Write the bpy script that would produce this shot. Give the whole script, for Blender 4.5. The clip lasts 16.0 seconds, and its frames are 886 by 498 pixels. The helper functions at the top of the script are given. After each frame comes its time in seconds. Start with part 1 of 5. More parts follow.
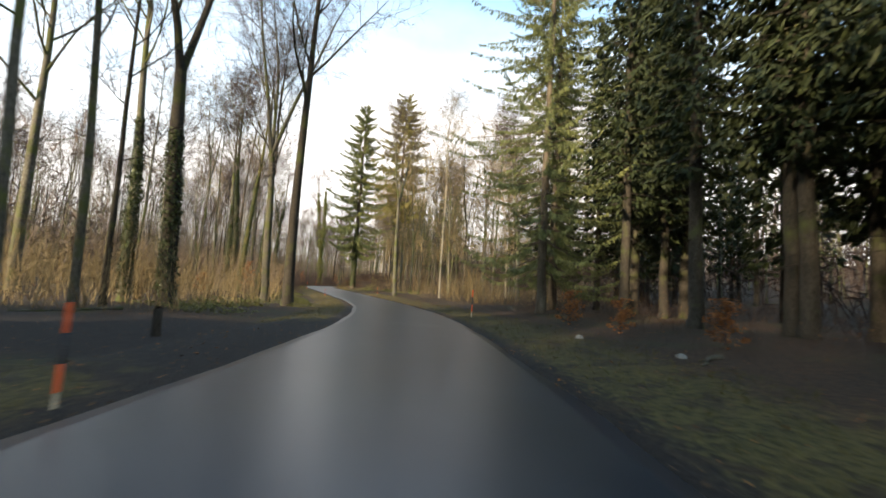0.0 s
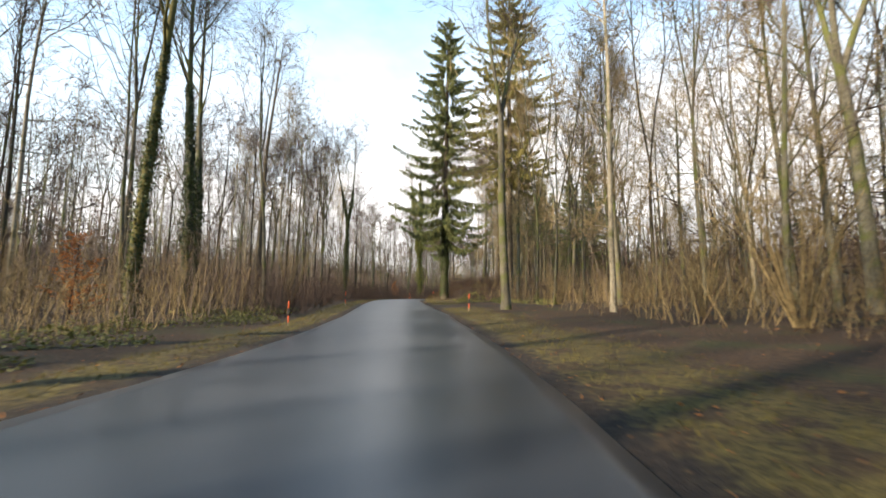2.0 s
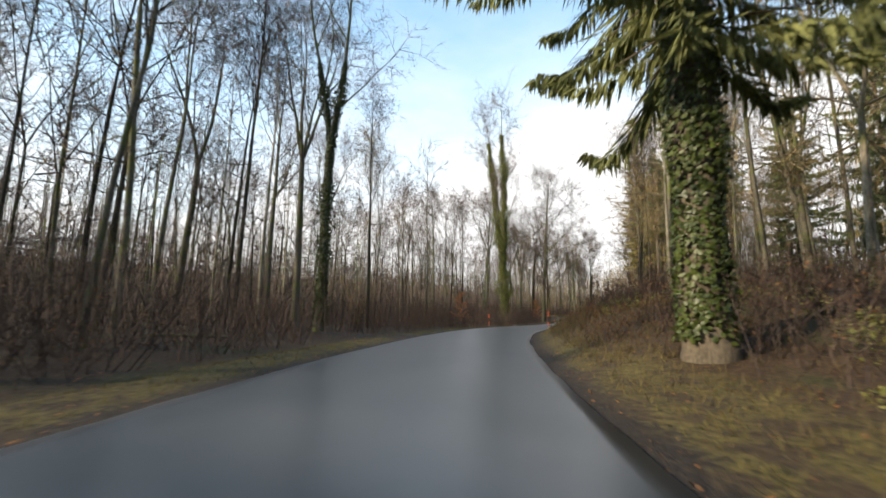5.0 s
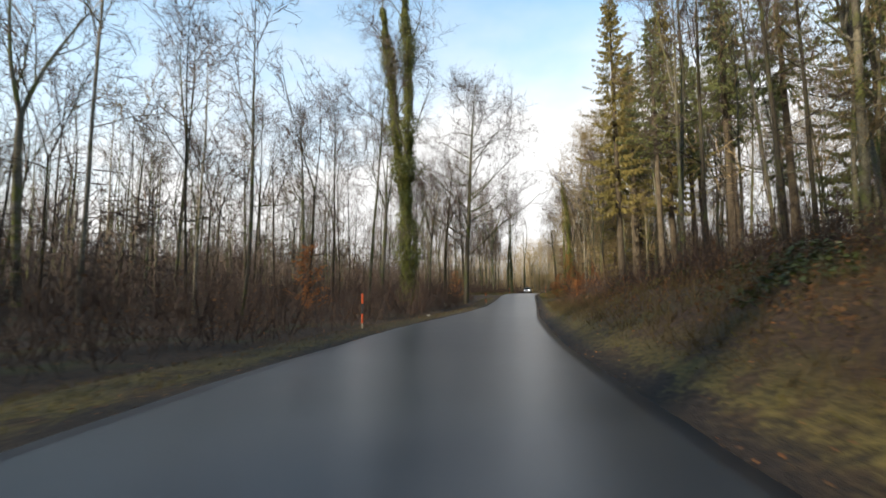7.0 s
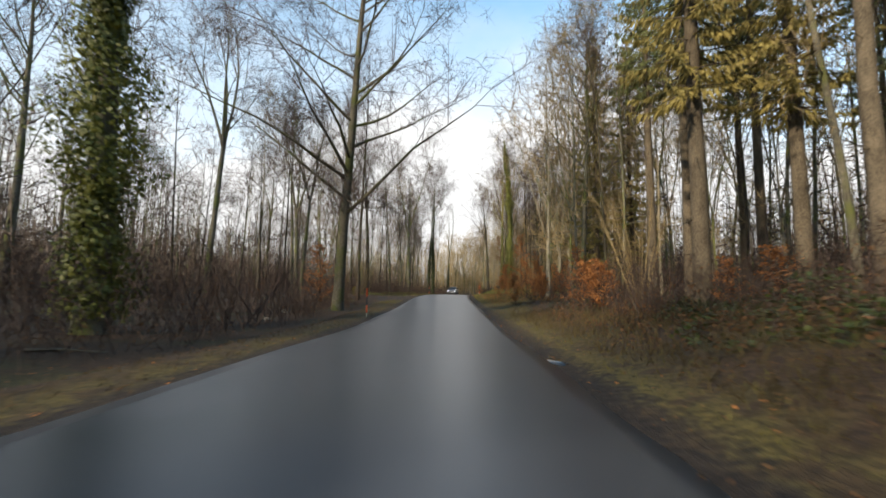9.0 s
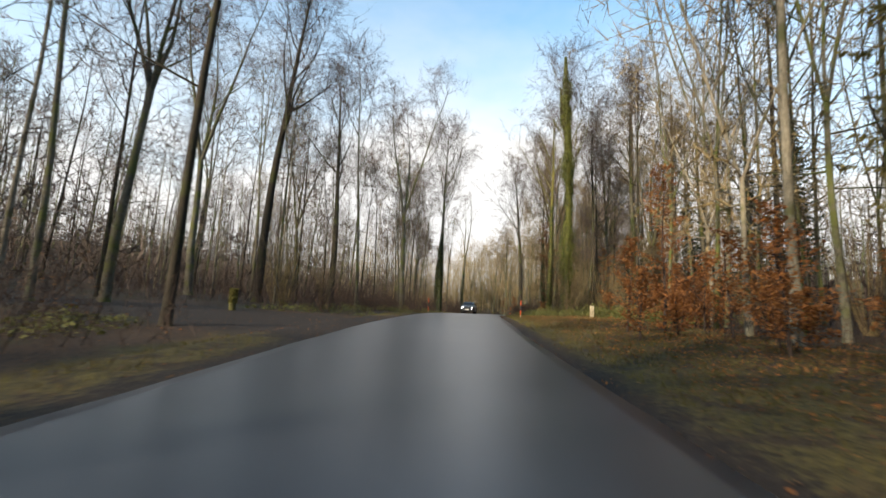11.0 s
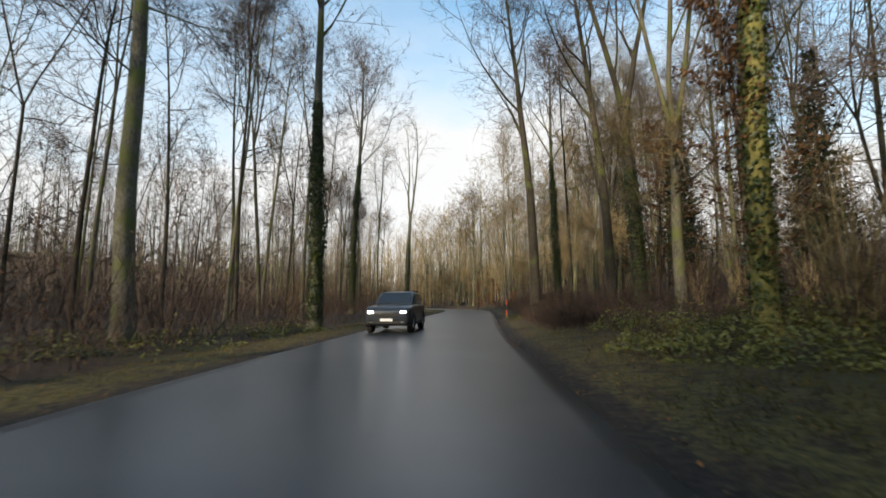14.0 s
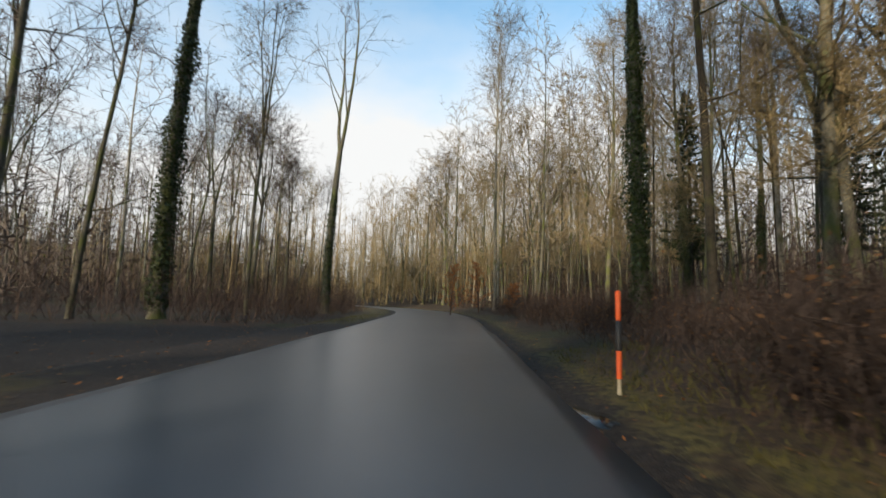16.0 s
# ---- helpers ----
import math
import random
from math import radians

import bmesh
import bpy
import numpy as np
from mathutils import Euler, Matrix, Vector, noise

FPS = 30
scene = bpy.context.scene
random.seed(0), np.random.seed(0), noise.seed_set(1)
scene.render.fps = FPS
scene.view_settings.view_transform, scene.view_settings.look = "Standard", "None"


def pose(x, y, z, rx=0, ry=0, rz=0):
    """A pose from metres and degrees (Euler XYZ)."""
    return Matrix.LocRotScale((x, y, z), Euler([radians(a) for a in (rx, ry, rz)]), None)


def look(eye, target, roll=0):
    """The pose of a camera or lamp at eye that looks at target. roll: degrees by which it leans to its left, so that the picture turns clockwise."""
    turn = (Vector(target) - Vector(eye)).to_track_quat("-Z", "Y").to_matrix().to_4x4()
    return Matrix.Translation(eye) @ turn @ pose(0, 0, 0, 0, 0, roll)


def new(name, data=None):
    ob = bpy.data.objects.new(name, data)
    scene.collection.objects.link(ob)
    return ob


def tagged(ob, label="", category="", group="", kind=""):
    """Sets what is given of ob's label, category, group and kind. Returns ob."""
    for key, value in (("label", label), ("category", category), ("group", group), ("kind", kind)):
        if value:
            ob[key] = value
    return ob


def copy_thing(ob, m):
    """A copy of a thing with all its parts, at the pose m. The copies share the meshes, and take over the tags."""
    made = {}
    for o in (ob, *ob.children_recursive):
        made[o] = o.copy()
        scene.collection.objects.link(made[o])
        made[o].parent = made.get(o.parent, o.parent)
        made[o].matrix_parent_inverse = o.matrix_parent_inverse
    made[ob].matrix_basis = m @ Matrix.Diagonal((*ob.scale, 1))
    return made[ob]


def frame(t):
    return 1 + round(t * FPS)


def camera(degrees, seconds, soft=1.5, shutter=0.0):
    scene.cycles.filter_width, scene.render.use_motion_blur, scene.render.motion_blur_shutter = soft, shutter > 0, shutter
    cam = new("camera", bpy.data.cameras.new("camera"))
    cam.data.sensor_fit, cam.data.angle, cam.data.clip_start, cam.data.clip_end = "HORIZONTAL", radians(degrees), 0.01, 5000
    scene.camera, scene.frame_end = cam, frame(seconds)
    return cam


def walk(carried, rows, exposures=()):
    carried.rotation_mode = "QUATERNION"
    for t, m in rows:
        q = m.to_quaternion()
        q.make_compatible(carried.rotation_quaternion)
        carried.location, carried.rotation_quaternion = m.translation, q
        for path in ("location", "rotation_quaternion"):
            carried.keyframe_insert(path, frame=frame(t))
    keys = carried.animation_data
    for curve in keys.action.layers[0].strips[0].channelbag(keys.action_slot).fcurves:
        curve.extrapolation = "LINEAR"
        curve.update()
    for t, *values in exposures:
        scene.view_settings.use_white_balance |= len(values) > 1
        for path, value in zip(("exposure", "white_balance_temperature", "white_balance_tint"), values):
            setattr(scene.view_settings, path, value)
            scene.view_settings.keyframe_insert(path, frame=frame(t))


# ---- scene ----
cam = camera(91.3, 16.0, soft=1.7, shutter=0.18)
PATH = [
    (0, (-2.914, 12.870, 1.637), (-2.189, 22.801, 2.559), 3.65),
    (0.5, (-2.034, 22.544, 1.460), (-1.946, 32.499, 2.402), 2.83),
    (1, (-1.831, 32.173, 1.325), (-2.398, 42.105, 2.342), 3.05),
    (1.5, (-2.305, 41.180, 1.221), (-3.573, 51.042, 2.284), 2.05),
    (2, (-3.342, 49.844, 1.134), (-5.322, 59.588, 2.199), 0.81),
    (2.5, (-4.979, 58.012, 1.086), (-7.578, 67.600, 2.230), -0.28),
    (3, (-7.133, 66.656, 1.112), (-10.224, 76.084, 2.358), -1.52),
    (3.5, (-9.571, 74.702, 1.190), (-12.956, 84.019, 2.506), -1.81),
    (3.7, (-10.564, 77.723, 1.226), (-14.018, 87.014, 2.544), -1.51),
    (4.4, (-14.142, 88.831, 1.500), (-17.842, 98.013, 2.912), -0.41),
    (5.1, (-17.730, 100.051, 1.600), (-21.357, 109.255, 3.067), 1.27),
    (5.8, (-20.902, 111.433, 1.492), (-23.989, 120.847, 2.849), 1.12),
    (6, (-21.770, 114.651, 1.529), (-24.637, 124.150, 2.771), 0.97),
    (6.5, (-23.723, 122.909, 1.569), (-25.965, 132.590, 2.690), -0.74),
    (7, (-25.006, 131.149, 1.560), (-26.569, 140.973, 2.584), -0.36),
    (7.5, (-25.530, 138.862, 1.529), (-26.375, 148.774, 2.549), 0.04),
    (8, (-25.660, 146.690, 1.477), (-25.979, 156.634, 2.487), -0.02),
    (8.5, (-25.406, 154.657, 1.414), (-25.376, 164.600, 2.475), 0.26),
    (9, (-24.910, 162.517, 1.340), (-24.717, 172.458, 2.403), 0.90),
    (9.2, (-24.683, 165.672, 1.323), (-24.470, 175.615, 2.364), 1.22),
    (9.9, (-24.211, 176.849, 1.343), (-24.110, 186.786, 2.460), 2.39),
    (10.6, (-23.989, 188.324, 1.550), (-24.195, 198.238, 2.848), 3.34),
    (11.3, (-23.639, 200.055, 1.897), (-23.761, 209.950, 3.342), 3.11),
    (11.5, (-23.517, 203.321, 1.995), (-23.506, 213.212, 3.468), 3.42),
    (12, (-23.101, 211.901, 2.296), (-22.748, 221.777, 3.826), 1.97),
    (12.5, (-22.303, 219.220, 2.543), (-21.727, 229.106, 3.938), 1.51),
    (13, (-21.568, 226.449, 2.701), (-21.008, 236.344, 4.030), 0.48),
    (13.5, (-20.931, 232.802, 2.750), (-20.259, 242.714, 3.896), -0.34),
    (14, (-20.214, 239.025, 2.738), (-19.431, 248.924, 3.922), -0.26),
    (14.5, (-19.391, 245.514, 2.709), (-18.475, 255.403, 3.880), -0.11),
    (15, (-18.436, 252.394, 2.684), (-17.369, 262.257, 3.940), 0.23),
    (15.5, (-17.369, 259.149, 2.674), (-16.125, 268.990, 3.933), 1.01),
    (16, (-16.243, 265.584, 2.662), (-14.809, 275.416, 3.792), 1.58),
]
walk(cam, [(t, look(eye, target, roll)) for t, eye, target, roll in PATH], [(0, 1.2, 6750, 12), (1.5, 1.22, 6650, 12), (2.5, 1.14, 6500, 12), (3.7, 1.1, 6450, 11), (6, 0.74, 6450, 11), (9.2, 0.66, 6400, 11), (11.3, 0.68, 6500, 11), (13, 0.56, 6400, 10), (16, 0.42, 6400, 10)])

# ---- world and sun: low winter sun behind and to the left, thin bright cloud ----
SUN_DIR = Vector((0.66, 0.68, -0.46)).normalized()
world = bpy.data.worlds.new("sky")
scene.world = world
world.use_nodes = True
wt = world.node_tree
wt.nodes.clear()
w_out = wt.nodes.new("ShaderNodeOutputWorld")
w_bg = wt.nodes.new("ShaderNodeBackground")
w_sky = wt.nodes.new("ShaderNodeTexSky")
w_sky.sky_type = "NISHITA"
w_sky.sun_disc = False
w_sky.sun_elevation = math.asin(-SUN_DIR.z)
w_sky.sun_rotation = math.atan2(-SUN_DIR.x, -SUN_DIR.y)
w_sky.air_density, w_sky.dust_density, w_sky.ozone_density = 1.0, 0.6, 2.0
w_co = wt.nodes.new("ShaderNodeTexCoord")
w_map = wt.nodes.new("ShaderNodeMapping")
w_map.inputs["Scale"].default_value = (1.0, 1.0, 2.2)
w_no = wt.nodes.new("ShaderNodeTexNoise")
w_no.inputs["Scale"].default_value = 1.2
w_no.inputs["Detail"].default_value = 6
w_no.inputs["Roughness"].default_value = 0.55
w_rmp = wt.nodes.new("ShaderNodeValToRGB")
w_rmp.color_ramp.elements[0].position = 0.40
w_rmp.color_ramp.elements[1].position = 0.74
w_rmp.color_ramp.elements[0].color = (0.0, 0.0, 0.0, 1)
w_mix = wt.nodes.new("ShaderNodeMixRGB")
w_mix.inputs["Color2"].default_value = (14.2, 14.2, 13.9, 1)
wt.links.new(w_co.outputs["Generated"], w_map.inputs["Vector"])
wt.links.new(w_map.outputs["Vector"], w_no.inputs["Vector"])
wt.links.new(w_no.outputs["Fac"], w_rmp.inputs["Fac"])
w_sep = wt.nodes.new("ShaderNodeSeparateXYZ")
w_haze = wt.nodes.new("ShaderNodeMapRange")
w_haze.inputs["From Min"].default_value, w_haze.inputs["From Max"].default_value = 0.12, 0.64
w_haze.inputs["To Min"].default_value, w_haze.inputs["To Max"].default_value = 0.95, 0.06
w_add = wt.nodes.new("ShaderNodeMath")
w_add.operation, w_add.use_clamp = "ADD", True
w_mul = wt.nodes.new("ShaderNodeMixRGB")
w_mul.blend_type = "MULTIPLY"
w_mul.inputs["Fac"].default_value = 1.0
w_mul.inputs["Color2"].default_value = (3.5, 5.1, 4.75, 1)
wt.links.new(w_co.outputs["Generated"], w_sep.inputs["Vector"])
wt.links.new(w_sep.outputs["Z"], w_haze.inputs["Value"])
wt.links.new(w_haze.outputs["Result"], w_add.inputs[0])
w_fade = wt.nodes.new("ShaderNodeMapRange")
w_fade.inputs["From Min"].default_value, w_fade.inputs["From Max"].default_value = 0.35, 0.85
w_fade.inputs["To Min"].default_value, w_fade.inputs["To Max"].default_value = 1.0, 0.15
w_thin = wt.nodes.new("ShaderNodeMath")
w_thin.operation = "MULTIPLY"
wt.links.new(w_sep.outputs["Z"], w_fade.inputs["Value"])
wt.links.new(w_rmp.outputs["Color"], w_thin.inputs[0])
wt.links.new(w_fade.outputs["Result"], w_thin.inputs[1])
wt.links.new(w_thin.outputs["Value"], w_add.inputs[1])
wt.links.new(w_add.outputs["Value"], w_mix.inputs["Fac"])
wt.links.new(w_sky.outputs["Color"], w_mul.inputs["Color1"])
wt.links.new(w_mul.outputs["Color"], w_mix.inputs["Color1"])
wt.links.new(w_mix.outputs["Color"], w_bg.inputs["Color"])
w_bg.inputs["Strength"].default_value = 0.05
wt.links.new(w_bg.outputs["Background"], w_out.inputs["Surface"])

sun = new("sun", bpy.data.lights.new("sun", "SUN"))
sun.data.energy = 5.0
sun.data.angle = radians(2.2)
sun.data.color = (1.0, 0.83, 0.58)
sun.matrix_world = look((0, 0, 60), Vector((0, 0, 60)) + SUN_DIR)


# ---- materials ----
def material(name, dark, light, scale=3.0, fine=40.0, rough=0.8, bump=0.3, spots=None, spot_scale=1.0, spot_at=0.55,
             stretch=(1, 1, 1), vary=0.25, specular=0.3, dist=0.02, through_light=0.0):
    m = bpy.data.materials.new(name)
    m.use_nodes = True
    nt = m.node_tree
    n, l = nt.nodes, nt.links
    b = n["Principled BSDF"]
    b.inputs["Roughness"].default_value = rough
    b.inputs["Specular IOR Level"].default_value = specular
    co = n.new("ShaderNodeTexCoord")
    mp = n.new("ShaderNodeMapping")
    mp.inputs["Scale"].default_value = stretch
    l.new(co.outputs["Object"], mp.inputs["Vector"])
    big = n.new("ShaderNodeTexNoise")
    big.inputs["Scale"].default_value, big.inputs["Detail"].default_value = scale, 5
    small = n.new("ShaderNodeTexNoise")
    small.inputs["Scale"].default_value, small.inputs["Detail"].default_value = fine, 3
    l.new(mp.outputs["Vector"], big.inputs["Vector"])
    l.new(mp.outputs["Vector"], small.inputs["Vector"])
    half = n.new("ShaderNodeMath")
    half.operation = "ADD"
    l.new(big.outputs["Fac"], half.inputs[0])
    l.new(small.outputs["Fac"], half.inputs[1])
    rng = n.new("ShaderNodeMapRange")
    rng.inputs["From Min"].default_value, rng.inputs["From Max"].default_value = 0.72, 1.28
    l.new(half.outputs["Value"], rng.inputs["Value"])
    mix = n.new("ShaderNodeMixRGB")
    mix.inputs["Color1"].default_value, mix.inputs["Color2"].default_value = (*dark, 1), (*light, 1)
    l.new(rng.outputs["Result"], mix.inputs["Fac"])
    colour = mix.outputs["Color"]
    if spots:
        sp = n.new("ShaderNodeTexNoise")
        sp.inputs["Scale"].default_value, sp.inputs["Detail"].default_value = spot_scale, 4
        l.new(co.outputs["Object"], sp.inputs["Vector"])
        rp = n.new("ShaderNodeValToRGB")
        rp.color_ramp.elements[0].position, rp.color_ramp.elements[1].position = spot_at - 0.06, spot_at + 0.08
        l.new(sp.outputs["Fac"], rp.inputs["Fac"])
        mx = n.new("ShaderNodeMixRGB")
        mx.inputs["Color2"].default_value = (*spots, 1)
        l.new(rp.outputs["Color"], mx.inputs["Fac"])
        l.new(colour, mx.inputs["Color1"])
        colour = mx.outputs["Color"]
    info = n.new("ShaderNodeObjectInfo")
    vr = n.new("ShaderNodeMapRange")
    vr.inputs["To Min"].default_value, vr.inputs["To Max"].default_value = 1 - vary, 1 + vary
    l.new(info.outputs["Random"], vr.inputs["Value"])
    hsv = n.new("ShaderNodeHueSaturation")
    l.new(vr.outputs["Result"], hsv.inputs["Value"])
    l.new(colour, hsv.inputs["Color"])
    l.new(hsv.outputs["Color"], b.inputs["Base Color"])
    if bump:
        bp = n.new("ShaderNodeBump")
        bp.inputs["Strength"].default_value, bp.inputs["Distance"].default_value = bump, dist
        l.new(half.outputs["Value"], bp.inputs["Height"])
        l.new(bp.outputs["Normal"], b.inputs["Normal"])
    if through_light:
        tr = n.new("ShaderNodeBsdfTranslucent")
        l.new(hsv.outputs["Color"], tr.inputs["Color"])
        ms = n.new("ShaderNodeMixShader")
        ms.inputs["Fac"].default_value = through_light
        l.new(b.outputs["BSDF"], ms.inputs[1])
        l.new(tr.outputs["BSDF"], ms.inputs[2])
        l.new(ms.outputs["Shader"], n["Material Output"].inputs["Surface"])
    return m


def plain(name, colour, rough=0.5, metal=0.0, emission=0.0):
    m = bpy.data.materials.new(name)
    m.use_nodes = True
    b = m.node_tree.nodes["Principled BSDF"]
    b.inputs["Base Color"].default_value = (*colour, 1)
    b.inputs["Roughness"].default_value, b.inputs["Metallic"].default_value = rough, metal
    if emission:
        b.inputs["Emission Color"].default_value = (1.0, 0.97, 0.9, 1)
        b.inputs["Emission Strength"].default_value = emission
    return m


# blue of the reflected sky is mixed into the asphalt's base colour
M_ASPHALT = material("wet_asphalt", (0.014, 0.018, 0.024), (0.028, 0.034, 0.044), 0.35, 90, rough=0.31, bump=0.25, vary=0.0,
                     spots=(0.040, 0.044, 0.052), spot_scale=0.22, spot_at=0.60, specular=0.5, dist=0.005)


def ground_material():
    """Leaf litter that passes into mossy turf on the verges, and into wet soil along the asphalt and on the tracks."""
    m = bpy.data.materials.new("forest_floor")
    m.use_nodes = True
    n, l = m.node_tree.nodes, m.node_tree.links
    b = n["Principled BSDF"]
    co = n.new("ShaderNodeTexCoord")

    def noise_at(scale, detail=5):
        t = n.new("ShaderNodeTexNoise")
        t.inputs["Scale"].default_value, t.inputs["Detail"].default_value = scale, detail
        l.new(co.outputs["Object"], t.inputs["Vector"])
        return t.outputs["Fac"]

    def mapped(value, a, c, lo=0.0, hi=1.0):
        t = n.new("ShaderNodeMapRange")
        t.interpolation_type = "SMOOTHSTEP"
        for key, v in (("From Min", a), ("From Max", c), ("To Min", lo), ("To Max", hi)):
            t.inputs[key].default_value = v
        l.new(value, t.inputs["Value"])
        return t.outputs["Result"]

    def maths(kind, a, c):
        t = n.new("ShaderNodeMath")
        t.operation = kind
        for k, v in enumerate((a, c)):
            if isinstance(v, float):
                t.inputs[k].default_value = v
            else:
                l.new(v, t.inputs[k])
        return t.outputs["Value"]

    def mixed(fac, a, c):
        t = n.new("ShaderNodeMixRGB")
        l.new(fac, t.inputs["Fac"])
        for k, v in (("Color1", a), ("Color2", c)):
            if isinstance(v, tuple):
                t.inputs[k].default_value = (*v, 1)
            else:
                l.new(v, t.inputs[k])
        return t.outputs["Color"]

    def attribute(name):
        t = n.new("ShaderNodeAttribute")
        t.attribute_name = name
        return t.outputs["Fac"]

    big, mid, small, tiny = noise_at(0.35), noise_at(1.7), noise_at(9.0), noise_at(38.0, 3)
    grain = maths("ADD", maths("MULTIPLY", small, 0.5), maths("MULTIPLY", tiny, 0.5))
    g = mapped(grain, 0.36, 0.64)
    litter = mixed(g, (0.012, 0.008, 0.006), (0.070, 0.041, 0.022))
    litter = mixed(mapped(big, 0.5, 0.68), litter, mixed(g, (0.016, 0.018, 0.007), (0.055, 0.050, 0.018)))
    turf = mixed(g, (0.022, 0.017, 0.006), (0.120, 0.093, 0.028))
    turf = mixed(mapped(mid, 0.47, 0.62), turf, mixed(g, (0.018, 0.012, 0.007), (0.066, 0.043, 0.021)))
    soil = mixed(g, (0.009, 0.007, 0.006), (0.036, 0.026, 0.020))
    shift = maths("SUBTRACT", maths("ADD", maths("MULTIPLY", mid, 1.3), maths("MULTIPLY", small, 0.9)), 1.1)
    edge = maths("ADD", attribute("edge"), shift)
    colour = mixed(mapped(edge, 2.2, 3.8), turf, litter)
    colour = mixed(mapped(edge, 0.25, 0.85), soil, colour)
    colour = mixed(mapped(maths("ADD", attribute("mud"), maths("MULTIPLY", shift, 0.45)), 0.35, 0.65), colour, soil)
    l.new(colour, b.inputs["Base Color"])
    b.inputs["Roughness"].default_value = 0.85
    b.inputs["Specular IOR Level"].default_value = 0.25
    bp = n.new("ShaderNodeBump")
    bp.inputs["Strength"].default_value, bp.inputs["Distance"].default_value = 0.9, 0.06
    l.new(grain, bp.inputs["Height"])
    l.new(bp.outputs["Normal"], b.inputs["Normal"])
    return m


M_FLOOR = ground_material()
M_GRASS = material("grass_blades", (0.050, 0.046, 0.012), (0.165, 0.142, 0.042), 0.4, 5, rough=0.8, bump=0, vary=0, through_light=0.25)
M_DRY = material("dry_grass", (0.036, 0.027, 0.012), (0.108, 0.081, 0.037), 0.5, 5, rough=0.9, bump=0, vary=0, through_light=0.2)
M_BARK = material("beech_bark", (0.040, 0.037, 0.028), (0.165, 0.150, 0.112), 1.5, 18, rough=0.9, bump=0.5,
                  spots=(0.085, 0.095, 0.030), spot_scale=0.9, spot_at=0.53, stretch=(1, 1, 0.3))
M_MOSSBARK = material("mossy_bark", (0.045, 0.042, 0.018), (0.200, 0.178, 0.056), 1.5, 18, rough=0.9, bump=0.5,
                      spots=(0.115, 0.108, 0.030), spot_scale=2.2, spot_at=0.50, stretch=(1, 1, 0.3))
# dark bark of bare trees; on the dark spruces it stands in for shade
M_DARKBARK = material("oak_bark", (0.014, 0.012, 0.009), (0.060, 0.050, 0.037), 2.0, 22, rough=0.95, bump=0.8,
                      spots=(0.055, 0.060, 0.020), spot_scale=0.8, spot_at=0.58, stretch=(1, 1, 0.25))
M_SPRUCEBARK = material("spruce_bark", (0.038, 0.030, 0.021), (0.122, 0.100, 0.072), 2.0, 20, rough=0.95, bump=0.8, stretch=(1, 1, 0.4))
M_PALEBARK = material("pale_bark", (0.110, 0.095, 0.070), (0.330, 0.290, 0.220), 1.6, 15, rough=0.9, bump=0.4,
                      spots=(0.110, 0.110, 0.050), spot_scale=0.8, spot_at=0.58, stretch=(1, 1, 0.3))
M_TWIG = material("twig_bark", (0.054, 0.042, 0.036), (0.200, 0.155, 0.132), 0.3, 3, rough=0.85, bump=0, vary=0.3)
# ochre copy of the twig colour, lightened to show them sunlit
M_TWIGSUN = material("ochre_twig_bark", (0.120, 0.090, 0.046), (0.360, 0.278, 0.150), 0.3, 3, rough=0.85, bump=0, vary=0.3)
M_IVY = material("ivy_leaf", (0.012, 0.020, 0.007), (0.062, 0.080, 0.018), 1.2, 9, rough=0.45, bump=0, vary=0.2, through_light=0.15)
# bright copy of the ivy leaf, coloured as if the sun were on it
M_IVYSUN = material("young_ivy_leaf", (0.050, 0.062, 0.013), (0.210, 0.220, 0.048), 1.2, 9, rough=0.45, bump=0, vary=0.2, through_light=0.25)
# darkest needle copy, with the shade of the dense stand in its colour
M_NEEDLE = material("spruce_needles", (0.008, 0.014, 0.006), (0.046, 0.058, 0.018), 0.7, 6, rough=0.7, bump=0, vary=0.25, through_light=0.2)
# lighter copies of the needles: sunlight on the boughs is put into the colour
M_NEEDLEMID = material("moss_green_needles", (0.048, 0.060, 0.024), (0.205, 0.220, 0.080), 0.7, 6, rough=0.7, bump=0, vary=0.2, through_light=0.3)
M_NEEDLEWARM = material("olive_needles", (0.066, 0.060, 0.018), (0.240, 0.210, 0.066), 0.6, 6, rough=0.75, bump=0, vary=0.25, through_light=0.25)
M_NEEDLESUN = material("golden_needles", (0.116, 0.100, 0.032), (0.368, 0.303, 0.100), 0.6, 6, rough=0.75, bump=0, vary=0.2, through_light=0.35)
M_BRUSH = material("brown_brush", (0.023, 0.016, 0.0145), (0.086, 0.060, 0.050), 0.25, 4, rough=0.9, bump=0, vary=0.1)
# ochre of dry saplings, lightened further to carry sunlight
M_SAPLING = material("ochre_saplings", (0.074, 0.055, 0.027), (0.280, 0.212, 0.108), 0.25, 4, rough=0.9, bump=0, vary=0.1)
M_LEAFBROWN = material("withered_leaf", (0.070, 0.035, 0.016), (0.205, 0.108, 0.048), 0.4, 6, rough=0.8, bump=0, vary=0.15, through_light=0.3)
M_LEAFORANGE = material("copper_leaf", (0.160, 0.060, 0.018), (0.440, 0.190, 0.060), 0.4, 6, rough=0.8, bump=0, vary=0.15, through_light=0.35)
M_BRAMBLE = material("bramble_leaf", (0.045, 0.052, 0.015), (0.210, 0.200, 0.056), 0.5, 6, rough=0.6, bump=0, vary=0.1, through_light=0.25)
M_ORANGE = material("orange_paint", (0.50, 0.070, 0.014), (0.72, 0.115, 0.022), 4, 60, rough=0.5, bump=0.1, vary=0.06)
M_BLACK = material("black_paint", (0.010, 0.010, 0.012), (0.030, 0.030, 0.032), 4, 60, rough=0.5, bump=0.1, vary=0)
